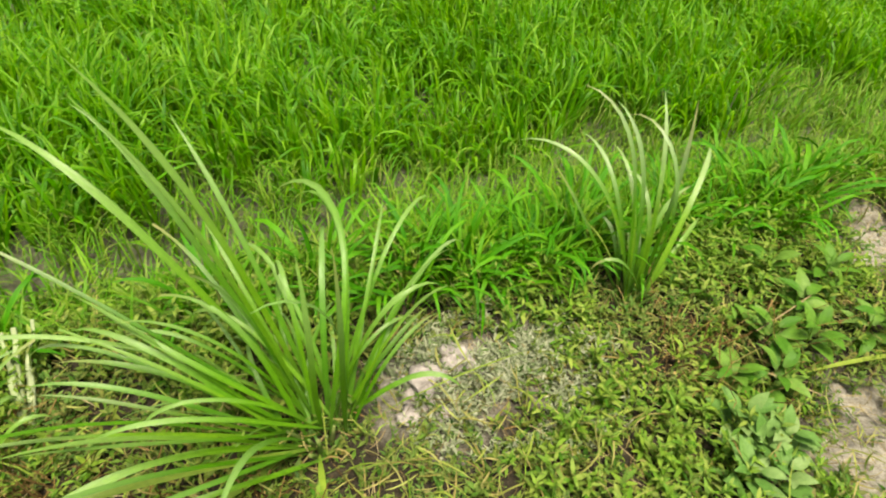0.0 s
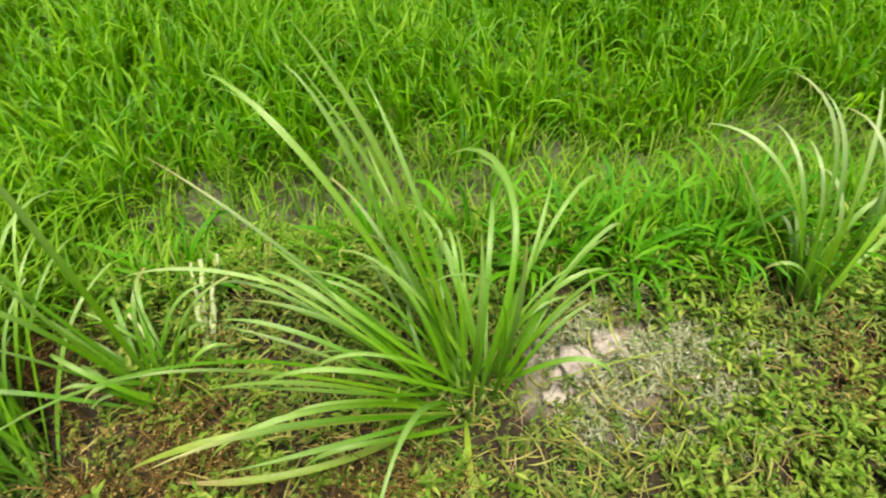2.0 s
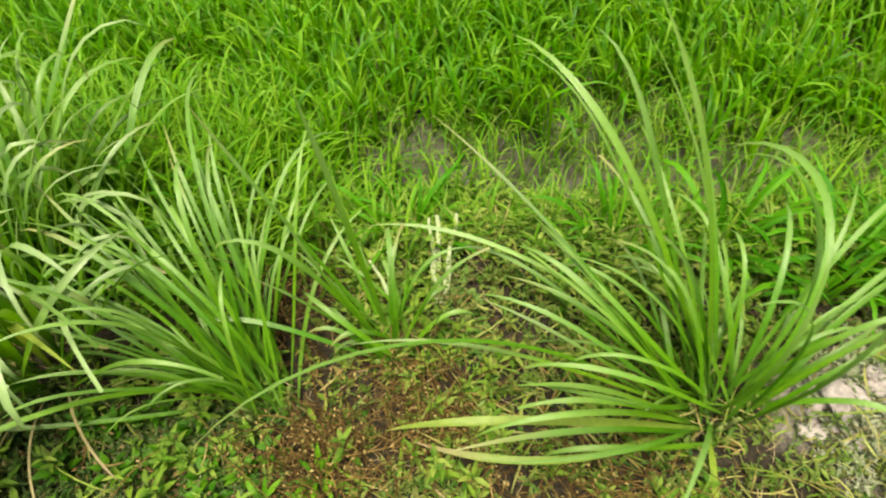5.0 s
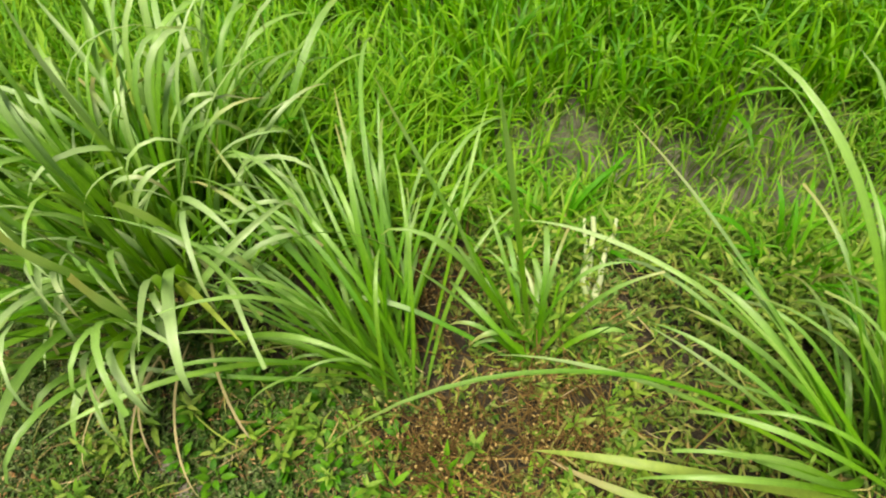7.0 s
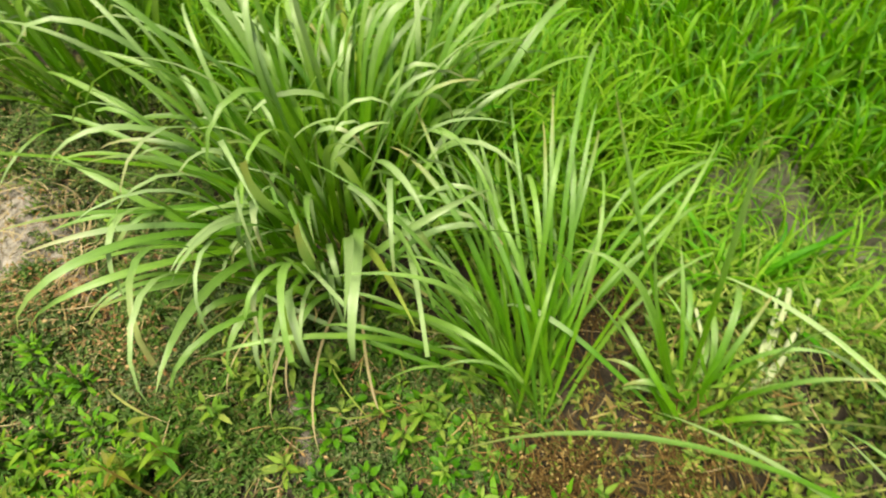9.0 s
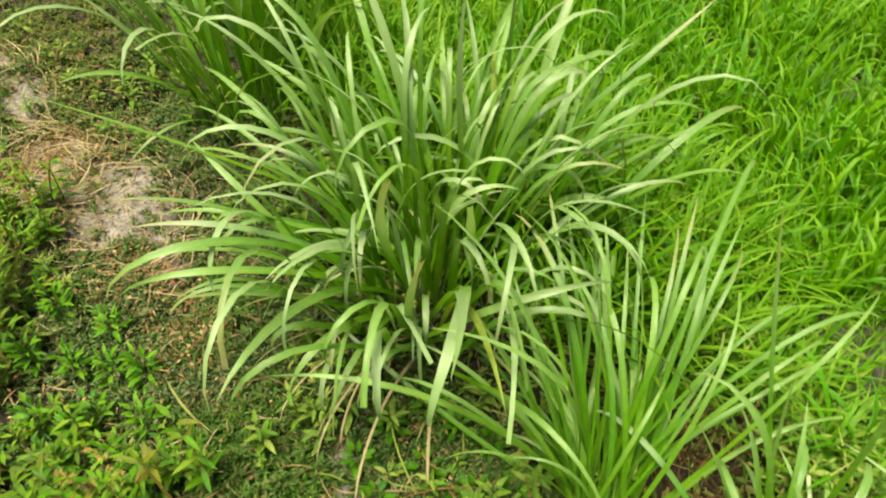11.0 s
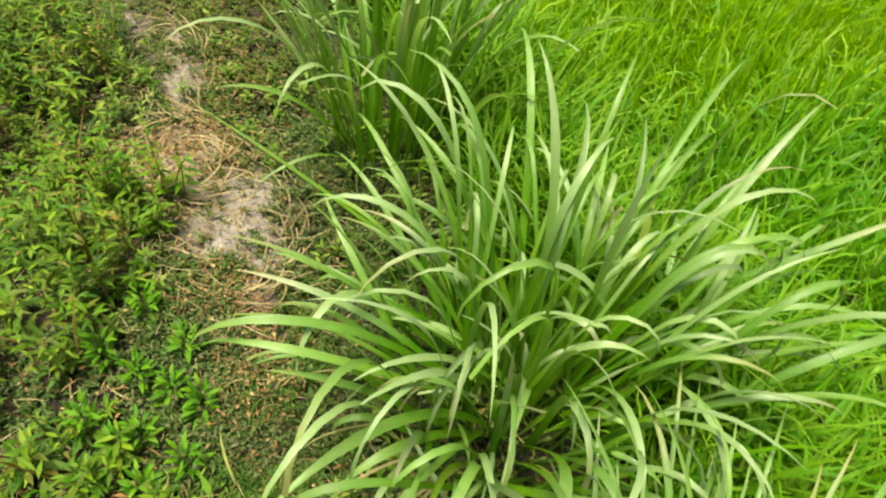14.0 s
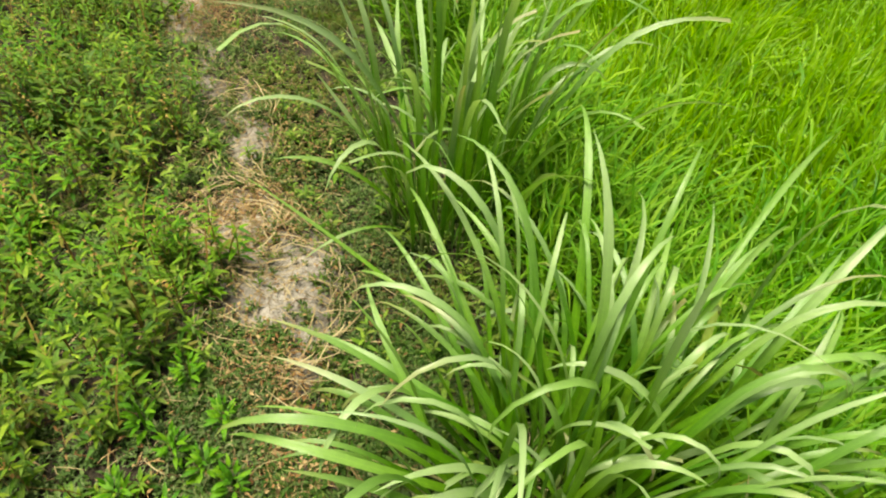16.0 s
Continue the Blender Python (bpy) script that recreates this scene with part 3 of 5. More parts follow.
def creeping_weeds(seed, count, a0, a1, leaf, tall, ripe):
    rs = np.random.RandomState(seed)
    x, y, a, c = spread(rs, count, a0, a1, -0.45, 1.38)
    bare = bareness(x, y)
    thick = smooth(-0.9, 0.4, lumps(x, y, 0.20, 25))
    keep = rs.uniform(0, 1, len(x)) < np.clip((0.38 + 0.62 * thick) * (1 - 0.86 * np.clip(bare * 1.5, 0, 1)) * (1 - 0.72 * dead_patch(a, c)) * (1 - 0.75 * smooth(-0.6, -0.95, a) * (leaf[1] > 0.03)) * (1 - 0.85 * np.exp(-(((a + 1.07) / 0.28) ** 2 + ((c - 0.44) / 0.19) ** 2) ** 1.5)), 0.05, 1) * smooth(a0, a0 + 0.5, a + 0.15 * lumps(x, y, 0.3, 31)) * smooth(a1, a1 - 0.5, a + 0.15 * lumps(x, y, 0.3, 32))
    x, y = x[keep], y[keep]
    n = len(x)
    return join([*sprigs(rs, x, y, rs.uniform(*tall, n), 8, rs.uniform(*leaf, n), ripe, (-5, 60), lean=(0.2, 1.35), first=0.02, lite=True)])


v, f, u = creeping_weeds(8, 17500, -1.6, 2.7, (0.014, 0.038), (0.02, 0.10), 0.32)
tagged(mesh_object("creeping_weeds", v, tidy(f), u, WEED), "low mat of bright green creeping weeds on the bank", "weeds", kind="stuff")
v, f, u = creeping_weeds(18, 33000, -5.2, -1.2, (0.010, 0.024), (0.015, 0.05), 0.36)
tagged(mesh_object("creeping_weeds", v, tidy(f), u, WEED_DULL), "low dull green small-leaved weeds along the worn path", "weeds", kind="stuff")


def small_leaf_mat():
    """Dense cover of tiny grey-green leaves between the leafy weeds and the clumps."""
    rs = np.random.RandomState(48)
    x, y, a, c = spread(rs, 17000, -3.0, -0.72, 0.02, 0.66)
    thin = np.clip(bareness(x, y) * 2.0, 0, 0.96)
    keep = rs.uniform(0, 1, len(x)) < (0.35 + 0.65 * smooth(-0.6, 0.3, lumps(x, y, 0.16, 44))) * (1 - thin) * (1 - 0.7 * dead_patch(a, c)) * (0.25 + 0.75 * smooth(-2.15, -1.75, a)) * smooth(-0.72, -0.95, a) * smooth(0.0, 0.12, c + 0.05 * lumps(x, y, 0.2, 45))
    x, y = x[keep], y[keep]
    n = len(x)
    return join([*sprigs(rs, x, y, rs.uniform(0.012, 0.055, n), 9, rs.uniform(0.011, 0.025, n) * rs.choice([1, 1, 1.35], n), 0.30, (-5, 55), lean=(0.1, 1.2), first=0.02, lite=True)])


v, f, u = small_leaf_mat()
tagged(mesh_object("small_leaf_mat", v, tidy(f), u, MAT), "dense mat of tiny dull green leaves beside the clumps", "weeds", kind="stuff")


def creeping_grass():
    """Fine yellowish runners and short grass woven through the mat."""
    rs = np.random.RandomState(42)
    x, y, a, c = spread(rs, 9000, -1.5, 2.6, -0.35, 1.2)
    keep = rs.uniform(0, 1, len(x)) < (0.25 + 0.75 * smooth(-0.2, 0.6, lumps(x, y, 0.24, 43))) * (1 - 0.6 * np.clip(bareness(x, y) * 1.4, 0, 1)) * (1 - 0.8 * dead_patch(a, c)) * (1 - 0.75 * smooth(-0.55, -0.85, a))
    x, y = x[keep], y[keep]
    n = len(x)
    return join([blades(np.stack([x, y, height(x, y) + rs.uniform(0, 0.05, n)], -1), rs.uniform(0, 6.283, n), np.radians(rs.uniform(0, 65, n)), rs.uniform(0.03, 0.10, n) * rs.choice([1, 1, 1.6], n),
                        np.radians(rs.uniform(-20, 110, n)), rs.uniform(0.8, 2, n), rs.uniform(0.002, 0.0050, n), side=rs.normal(0, 0.8, n), segs=4)])


v, f, u = creeping_grass()
tagged(mesh_object("creeping_grass", v, tidy(f), u, RUNNER), "yellow-green and tan grass runners woven through the weeds", "grass", kind="stuff")


def mound_weeds():
    rs = np.random.RandomState(19)
    x, y, a, c = spread(rs, 4800, 0.20, 0.84, 0.50, 0.98)
    on = np.exp(-(((a - 0.51) / 0.21) ** 2 + ((c - 0.75) / 0.16) ** 2) ** 1.3)
    keep = rs.uniform(0, 1, len(x)) < on * smooth(-0.7, 0.5, lumps(x, y, 0.11, 33))
    x, y = x[keep], y[keep]
    return join([*sprigs(rs, x, y, rs.uniform(0.015, 0.06, len(x)), 9, rs.uniform(0.014, 0.038, len(x)), 0.24, (-5, 60), lean=(0.2, 1.3), first=0.02, lite=True)])


v, f, u = mound_weeds()
tagged(mesh_object("creeping_weeds", v, tidy(f), u, GREYWEED), "grey-green dusty weeds creeping over the pale earth mound", "weeds", kind="stuff")


def outer_weeds():
    """Coarser weeds that carry the bank's cover on past its well-seen stretch."""
    rs = np.random.RandomState(29)
    x, y, a, c = spread(rs, 13500, -10, 7.5, -6.0, 1.35)
    wob = 0.3 * lumps(x, y, 0.7, 34)
    seen = smooth(-5.3, -4.7, a + wob) * smooth(2.7, 2.1, a + wob) * np.where(a + wob < -0.9, smooth(-2.3, -1.8, c + wob), smooth(-0.15, 0.12, c + 0.3 * wob))
    fade = smooth(-10, -7, a + wob) * smooth(7.5, 5, a + wob) * smooth(-6, -3.5, c + 2 * wob)
    keep = rs.uniform(0, 1, len(x)) < (1 - seen) * fade * (0.45 + 0.55 * smooth(-0.6, 0.5, lumps(x, y, 0.5, 35)))
    x, y = x[keep], y[keep]
    return join([*sprigs(rs, x, y, rs.uniform(0.06, 0.22, len(x)), 14, rs.uniform(0.05, 0.10, len(x)), 0.26, (-5, 50), lite=True)])


v, f, u = outer_weeds()
tagged(mesh_object("outer_weeds", v, tidy(f), u, TALLWEED), "leafy green weeds covering the rest of the bank", "weeds", kind="stuff")


def tall_weeds():
    rs = np.random.RandomState(9)
    x, y, a, c = spread(rs, 6900, -5.6, -0.4, -2.3, 0.26)
    edge = 0.09 + 0.12 * lumps(x, y, 0.28, 26) - 0.20 * smooth(-2.6, -4.0, a)
    keep = rs.uniform(0, 1, len(x)) < smooth(0.05, -0.12, c - edge) * (0.55 + 0.45 * smooth(-0.5, 0.4, lumps(x, y, 0.25, 27))) * smooth(-0.45, -1.0, a + 0.2 * lumps(x, y, 0.4, 36)) * smooth(-5.6, -4.8, a) * smooth(-2.3, -1.7, c + 0.2 * lumps(x, y, 0.5, 37))
    x, y = x[keep], y[keep]
    size = 1 + 0.45 * lumps(x, y, 0.25, 27)
    stems, leaves = sprigs(rs, x, y, np.clip(rs.uniform(0.06, 0.25, len(x)) * size, 0.04, 0.3), 17, rs.uniform(0.027, 0.064, len(x)), 0.25, (-8, 50))
    k = rs.randint(0, len(x), 900)
    tops = blades(np.stack([x[k], y[k], height(x[k], y[k])], -1), rs.uniform(0, 6.283, 900), np.radians(rs.uniform(65, 90, 900)), rs.uniform(0.14, 0.30, 900), rs.uniform(0, 0.5, 900), np.ones(900), rs.uniform(0.003, 0.006, 900), segs=2, shape=0.5)
    # seed spikes: small reddish bracts crowded up a stem
    k = rs.randint(0, len(x), 420)
    t, lift = np.repeat(np.arange(420), 16), np.tile(np.linspace(0.35, 1.0, 16), 420)
    h, lean, turn = rs.uniform(0.14, 0.29, 420)[t] * lift, rs.uniform(0, 0.25, 420)[t], rs.uniform(0, 6.283, 420)[t]
    m = len(t)
    foot = np.stack([x[k][t] + h * np.sin(lean) * np.cos(turn), y[k][t] + h * np.sin(lean) * np.sin(turn), height(x[k], y[k])[t] + h * np.cos(lean)], -1)
    bracts = leaflets(foot, rs.uniform(0, 6.283, m), rs.uniform(-0.3, 0.9, m), rs.uniform(0.008, 0.020, m), rs.uniform(0.004, 0.008, m), lite=True)
    return join([stems, tops]), leaves, bracts


stems, leaves, bracts = tall_weeds()
v, f, u = stems
tagged(mesh_object("weed_stems", v, tidy(f), u, REDSTEM), "thin reddish stems of the leafy weeds", "weeds", kind="stuff")
v, f, u = join([bracts])
tagged(mesh_object("seed_spikes", v, tidy(f), u, SPIKE), "rusty orange seed spikes among the leafy weeds", "weeds", kind="stuff")
v, f, u = join([leaves])
tagged(mesh_object("tall_weeds", v, tidy(f), u, TALLWEED), "knee-low leafy green weeds with slim leaves covering the bank side", "weeds", kind="stuff")


def litter():
    rs = np.random.RandomState(10)
    x, y, a, c = spread(rs, 16000, -5.0, 2.6, -0.35, 1.15)
    worn = np.clip(bareness(x, y) * 1.4, 0, 1)
    keep = rs.uniform(0, 1, len(x)) < 0.20 + 0.22 * smooth(-1.4, -0.9, a) + 0.35 * np.exp(-((c - 0.18) / 0.22) ** 2) * smooth(-1.2, -1.7, a) + 0.25 * worn
    x, y = x[keep], y[keep]
    n = len(x)
    return blades(np.stack([x, y, height(x, y) + rs.uniform(0, 0.035, n)], -1), rs.uniform(0, 6.283, n), np.radians(rs.uniform(-12, 38, n)), rs.uniform(0.01, 0.06, n) * rs.choice([1, 1, 1, 1.9], n),
                  np.radians(rs.uniform(-60, 110, n)), np.ones(n), rs.uniform(0.0009, 0.0028, n), side=rs.normal(0, 1.0, n), segs=4)


def dead_tangle():
    """Brown stems and curled dead leaves round the thin tuft and under the wide clump."""
    rs = np.random.RandomState(15)
    x, y, a, c = spread(rs, 22000, -1.15, 1.30, 0.32, 1.02)
    keep = rs.uniform(0, 1, len(x)) < dead_patch(a, c) * (0.30 + 0.7 * smooth(-0.3, 0.5, lumps(x, y, 0.12, 39)))
    x, y = x[keep], y[keep]
    n = len(x)
    stems = blades(np.stack([x, y, height(x, y) + rs.uniform(0, 0.075, n)], -1), rs.uniform(0, 6.283, n), np.radians(rs.uniform(-10, 70, n)), rs.uniform(0.03, 0.11, n) * rs.choice([1, 1, 1, 2.2], n),
                   np.radians(rs.uniform(-40, 120, n)), np.ones(n), rs.uniform(0.0012, 0.003, n), side=rs.normal(0, 1.1, n), segs=4)
    k = rs.randint(0, n, 1100)
    bits = leaflets(np.stack([x[k] + rs.normal(0, 0.012, 1100), y[k] + rs.normal(0, 0.012, 1100), height(x[k], y[k]) + rs.uniform(0.02, 0.09, 1100)], -1), rs.uniform(0, 6.283, 1100), rs.uniform(-0.6, 1.0, 1100), rs.uniform(0.005, 0.011, 1100), rs.uniform(0.003, 0.006, 1100), lite=True)
    return join([stems]), join([bits])


def rusty_litter():
    rs = np.random.RandomState(16)
    x, y, a, c = spread(rs, 28000, -4.6, -0.8, -0.2, 0.60)
    heap = np.exp(-(((a + 1.66) / 0.13) ** 2 + ((c - 0.26) / 0.07) ** 2)) + np.exp(-(((a + 1.86) / 0.12) ** 2 + ((c - 0.27) / 0.06) ** 2)) + 0.6 * np.exp(-(((a + 1.02) / 0.10) ** 2 + ((c - 0.50) / 0.08) ** 2))
    keep = rs.uniform(0, 1, len(x)) < 0.06 + 0.8 * smooth(0.15, 0.75, lumps(x, y, 0.32, 38)) * np.exp(-((c - 0.22) / 0.2) ** 2) + 0.8 * heap
    x, y = x[keep], y[keep]
    n = len(x)
    stems = blades(np.stack([x, y, height(x, y) + rs.uniform(0, 0.025, n)], -1), rs.uniform(0, 6.283, n), np.radians(rs.uniform(-8, 35, n)), rs.uniform(0.012, 0.07, n),
                   np.radians(rs.uniform(-30, 90, n)), np.ones(n), rs.uniform(0.001, 0.003, n), side=rs.normal(0, 0.9, n), segs=3)
    bits = leaflets(np.stack([x, y, height(x, y) + rs.uniform(0.004, 0.045, n)], -1), rs.uniform(0, 6.283, n), rs.uniform(-0.4, 0.8, n), rs.uniform(0.008, 0.02, n), rs.uniform(0.003, 0.008, n), lite=True)
    return join([stems, bits])


stems, bits = dead_tangle()
v, f, u = stems
tagged(mesh_object("dead_stems", v, tidy(f), u, DEAD), "dark brown tangle of dead stems and withered leaves", "litter", kind="stuff")
v, f, u = bits
tagged(mesh_object("dry_florets", v, tidy(f), u, BUFF), "tiny buff dried flower heads over the brown tangle", "litter", kind="stuff")
v, f, u = rusty_litter()
tagged(mesh_object("rusty_litter", v, tidy(f), u, RUST), "reddish brown dry leaf bits along the worn path", "litter", kind="stuff")


def straws():
    rs = np.random.RandomState(14)
    x, y, a, c = spread(rs, 17000, -4.6, 2.2, -0.3, 1.1)
    keep = rs.uniform(0, 1, len(x)) < 0.12 + 0.22 * np.clip(bareness(x, y) * 1.6, 0, 1) + 0.35 * np.exp(-((c - 0.14) / 0.2) ** 2) * smooth(-1.3, -1.9, a)
    x, y = x[keep], y[keep]
    n = len(x)
    return blades(np.stack([x, y, height(x, y) + rs.uniform(0.002, 0.03, n)], -1), rs.uniform(0, 6.283, n), np.radians(rs.uniform(-6, 18, n)), rs.uniform(0.02, 0.09, n),
                  np.radians(rs.uniform(-15, 45, n)), np.ones(n), rs.uniform(0.0011, 0.0026, n), side=rs.normal(0, 0.6, n), segs=4)


def path_edge_straw():
    """Flattened dry grass curving round the worn places of the path."""
    rs = np.random.RandomState(52)
    parts = []
    for a0, c0, ra, rc, count in ((-2.40, 0.20, 0.16, 0.11, 120), (-2.12, 0.28, 0.24, 0.15, 150), (-2.85, 0.22, 0.22, 0.09, 80)):
        t = rs.uniform(0, 6.283, count)
        k = rs.normal(1.12, 0.14, count)
        a, c = a0 + ra * k * np.cos(t), c0 + rc * k * np.sin(t)
        x, y = a * UX - c * UY, a * UY + c * UX
        way = np.arctan2(rc * np.cos(t), -ra * np.sin(t)) + TURN + rs.normal(0, 0.5, count)
        parts.append(blades(np.stack([x, y, height(x, y) + rs.uniform(0.004, 0.04, count)], -1), way, np.radians(rs.uniform(-4, 16, count)), rs.uniform(0.05, 0.17, count),
                            np.radians(rs.uniform(0, 40, count)), np.ones(count), rs.uniform(0.0014, 0.0036, count), side=rs.normal(0.4, 0.5, count), segs=5))
    return join(parts)


v, f, u = path_edge_straw()
tagged(mesh_object("flattened_straw", v, f, u, PALE_STRAW), "flattened dry grass round the worn path", "straw", kind="stuff")
v, f, u = litter()
tagged(mesh_object("dead_grass_litter", v.tolist(), f.tolist(), u, STRAW), "brown dry stems and straw lying on the bank", "litter", kind="stuff")
v, f, u = straws()
tagged(mesh_object("pale_straw", v.tolist(), f.tolist(), u, PALE_STRAW), "thin pale dry straws scattered on the worn path", "straw", kind="stuff")


# ---------------------------------------------------------------- lemongrass clumps
def one_leaf(parent, name, foot, az, elev, length, droop, power, width, side=0.0, mat=None, twist=0.0, segs=18, hook=0.0, cut=False):
    """One arching blade with a folded midrib. Angles in degrees; az is the compass turn of the blade from +x."""
    one = lambda value: np.array([float(value)])
    v, f, u = blades(np.array([foot]), one(radians(az)), one(radians(elev)), one(length), one(radians(droop)), one(power), one(width * 0.85), one(radians(side)), segs=segs, across=2, fold=0.28, twist=one(radians(twist)), shape=0.62 if cut else 0.04, blunt=cut, hook=one(radians(hook)), full=0.78)
    return mesh_object(name, v.tolist(), f.tolist(), u, mat or LEMON, parent)


def stalk(parent, foot, az, elev, length, radius):
    """A rolled sheath at a clump's foot: a thin tapering tube."""
    d = Vector((math.cos(radians(elev)) * math.cos(radians(az)), math.cos(radians(elev)) * math.sin(radians(az)), math.sin(radians(elev))))
    o = d.cross(Vector((0.3, 0.2, 1))).normalized()
    p = d.cross(o)
    v, f, u = [], [], []
    for i, (s, r) in enumerate(((0, 1.0), (0.3, 1.05), (0.7, 0.8), (1, 0.62))):
        for k in range(6):
            t = k * math.pi / 3
            v.append(Vector(foot) + d * length * s + (o * math.cos(t) + p * math.sin(t)) * radius * r)
            u.append((k / 6, s))
    for i in range(3):
        for k in range(6):
            f.append((i * 6 + k, i * 6 + (k + 1) % 6, i * 6 + 6 + (k + 1) % 6, i * 6 + 6 + k))
    f.append(tuple(range(18, 24)))
    return mesh_object("stalk", v, f, u, STALK, parent)


def lemongrass(x, y, label, shown, fill, seed, reach=0.05, size=0.7, old=0.05, toward=None, rise=(74, 26), green=None, slim=1.0, least=22, late=(1.5, 3.6), fold_over=(0, 85), bend=(35, 95)):
    """A clump: leaves that can be told apart (shown: az, elev, length, droop, power, width, side, foot) and fill leaves between them."""
    rs = np.random.RandomState(seed)
    z = height_at(x, y)
    base = new("lemongrass_clump")
    base.location = (x, y, z)
    tagged(base, label, "lemongrass", group="lemongrass row")
    for az, elev, length, droop, power, width, side, fx, fy, cut in shown:
        # coat follows the leaf's rise: side-lit sheen and low shade put into the colour
        coat = (LEMON if elev < 46 else green) if green else (LEMON if elev > 60 else LEMON_GREEN)
        if rs.uniform() < old:
            coat = LEMON_OLD
        one_leaf(base, "leaf", (fx, fy, min(0.0, -z)), az, elev, length, droop, power, width * slim, side, coat, rs.normal(0, 22), cut=cut)
    for _ in range(fill):
        # each leaf leaves its own shoot: outward with a scatter, upright first, bending over late
        turn, r = rs.uniform(0, 360), reach * math.sqrt(rs.uniform(0, 1))
        az = turn + rs.normal(0, 45) if toward is None else rs.normal(*toward)
        elev = float(np.clip(rs.normal(rise[0] - rise[1] * r / reach, 9), least, 89))
        # fill leaves too: low ones take the less pale coat as painted shade
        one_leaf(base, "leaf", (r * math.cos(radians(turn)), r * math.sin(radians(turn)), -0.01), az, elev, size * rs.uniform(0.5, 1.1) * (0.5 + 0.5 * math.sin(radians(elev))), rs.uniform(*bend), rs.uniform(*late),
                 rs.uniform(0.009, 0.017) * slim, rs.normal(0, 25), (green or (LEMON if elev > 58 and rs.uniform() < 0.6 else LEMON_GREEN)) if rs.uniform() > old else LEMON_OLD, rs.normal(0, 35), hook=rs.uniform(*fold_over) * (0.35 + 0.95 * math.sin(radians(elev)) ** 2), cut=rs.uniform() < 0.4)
    for _ in range(max(4, fill // 4)):
        turn, r = rs.uniform(0, 360), reach * math.sqrt(rs.uniform(0, 1)) * 0.8
        stalk(base, (r * math.cos(radians(turn)), r * math.sin(radians(turn)), -0.02), turn, rs.uniform(60, 86), rs.uniform(0.06, 0.12), rs.uniform(0.004, 0.007))
    return base

SHOWN = {k: [] for k in "ABCDEG"}
# az, elev, length, droop, power, width, side, foot x, foot y, cut tip
SHOWN["A"] += [
    (123, 79, 0.60, 76, 4.1, 0.012, -1, -0.01, 0.00, 0),
    (117, 62, 0.54, 86, 3.3, 0.013, 0, -0.01, 0.00, 0),
    (94, 74, 0.60, 44, 2.8, 0.011, 2, 0.01, -0.01, 0),
    (106, 88, 0.61, 19, 2.7, 0.012, -8, 0.01, 0.00, 0),
    (55, 64, 0.57, 95, 2.6, 0.014, 18, 0.02, -0.01, 0),
    (136, 70, 0.63, 103, 2.4, 0.014, 22, -0.01, 0.00, 0),
    (102, 84, 0.47, 143, 3.2, 0.011, 10, 0.00, 0.00, 0),
    (137, 78, 0.68, 83, 5.0, 0.011, 15, -0.02, -0.01, 0),
    (119, 92, 0.66, 134, 3.7, 0.010, 10, 0.01, -0.01, 0),
]
SHOWN["A"] += [
    (102, 69, 0.49, 84, 2.7, 0.010, 5, -0.01, 0.00, 0),
    (142, 49, 0.44, 21, 2.6, 0.012, -13, -0.02, 0.00, 0),
    (42, 50, 0.36, 80, 2.5, 0.013, 19, 0.01, 0.00, 0),
]
SHOWN["B"] += [
    (166, 55, 0.86, 79, 7.9, 0.013, 4, -0.02, 0.06, 0),
    (165, 63, 0.79, 55, 9.5, 0.015, -5, -0.05, 0.10, 0),
    (141, 65, 0.74, 35, 2.5, 0.015, -3, 0.00, 0.04, 0),
    (176, 42, 0.85, 24, 2.8, 0.012, -4, 0.00, 0.01, 0),
    (183, 51, 0.60, 51, 2.8, 0.014, -26, -0.02, -0.01, 0),
    (177, 34, 0.89, 64, 1.7, 0.013, 14, 0.00, 0.05, 0),
    (174, 31, 0.73, 134, 3.6, 0.014, 0, -0.04, 0.00, 0),
    (203, 48, 1.12, 96, 1.8, 0.013, 41, -0.06, -0.02, 0),
    (225, 53, 0.67, 29, 4.3, 0.015, 0, -0.01, -0.02, 0),
]
SHOWN["B"] += [
    (234, 50, 0.73, 62, 3.6, 0.014, -15, 0.00, -0.03, 0),
    (248, 47, 0.60, 46, 2.6, 0.012, -37, -0.01, -0.01, 0),
    (231, 52, 0.65, 119, 3.4, 0.014, -21, -0.01, -0.02, 0),
    (61, 44, 0.66, 128, 2.7, 0.016, 1, 0.03, 0.05, 0),
    (75, 47, 0.67, 125, 4.3, 0.013, -13, 0.01, 0.05, 0),
    (75, 56, 0.55, 60, 2.6, 0.013, 19, 0.03, 0.04, 0),
    (81, 111, 0.95, 203, 1.1, 0.014, 81, 0.05, 0.06, 0),
    (100, 81, 0.57, 131, 2.4, 0.016, 0, 0.01, 0.02, 0),
    (33, 63, 0.38, 89, 2.4, 0.017, 33, 0.02, 0.02, 0),
]
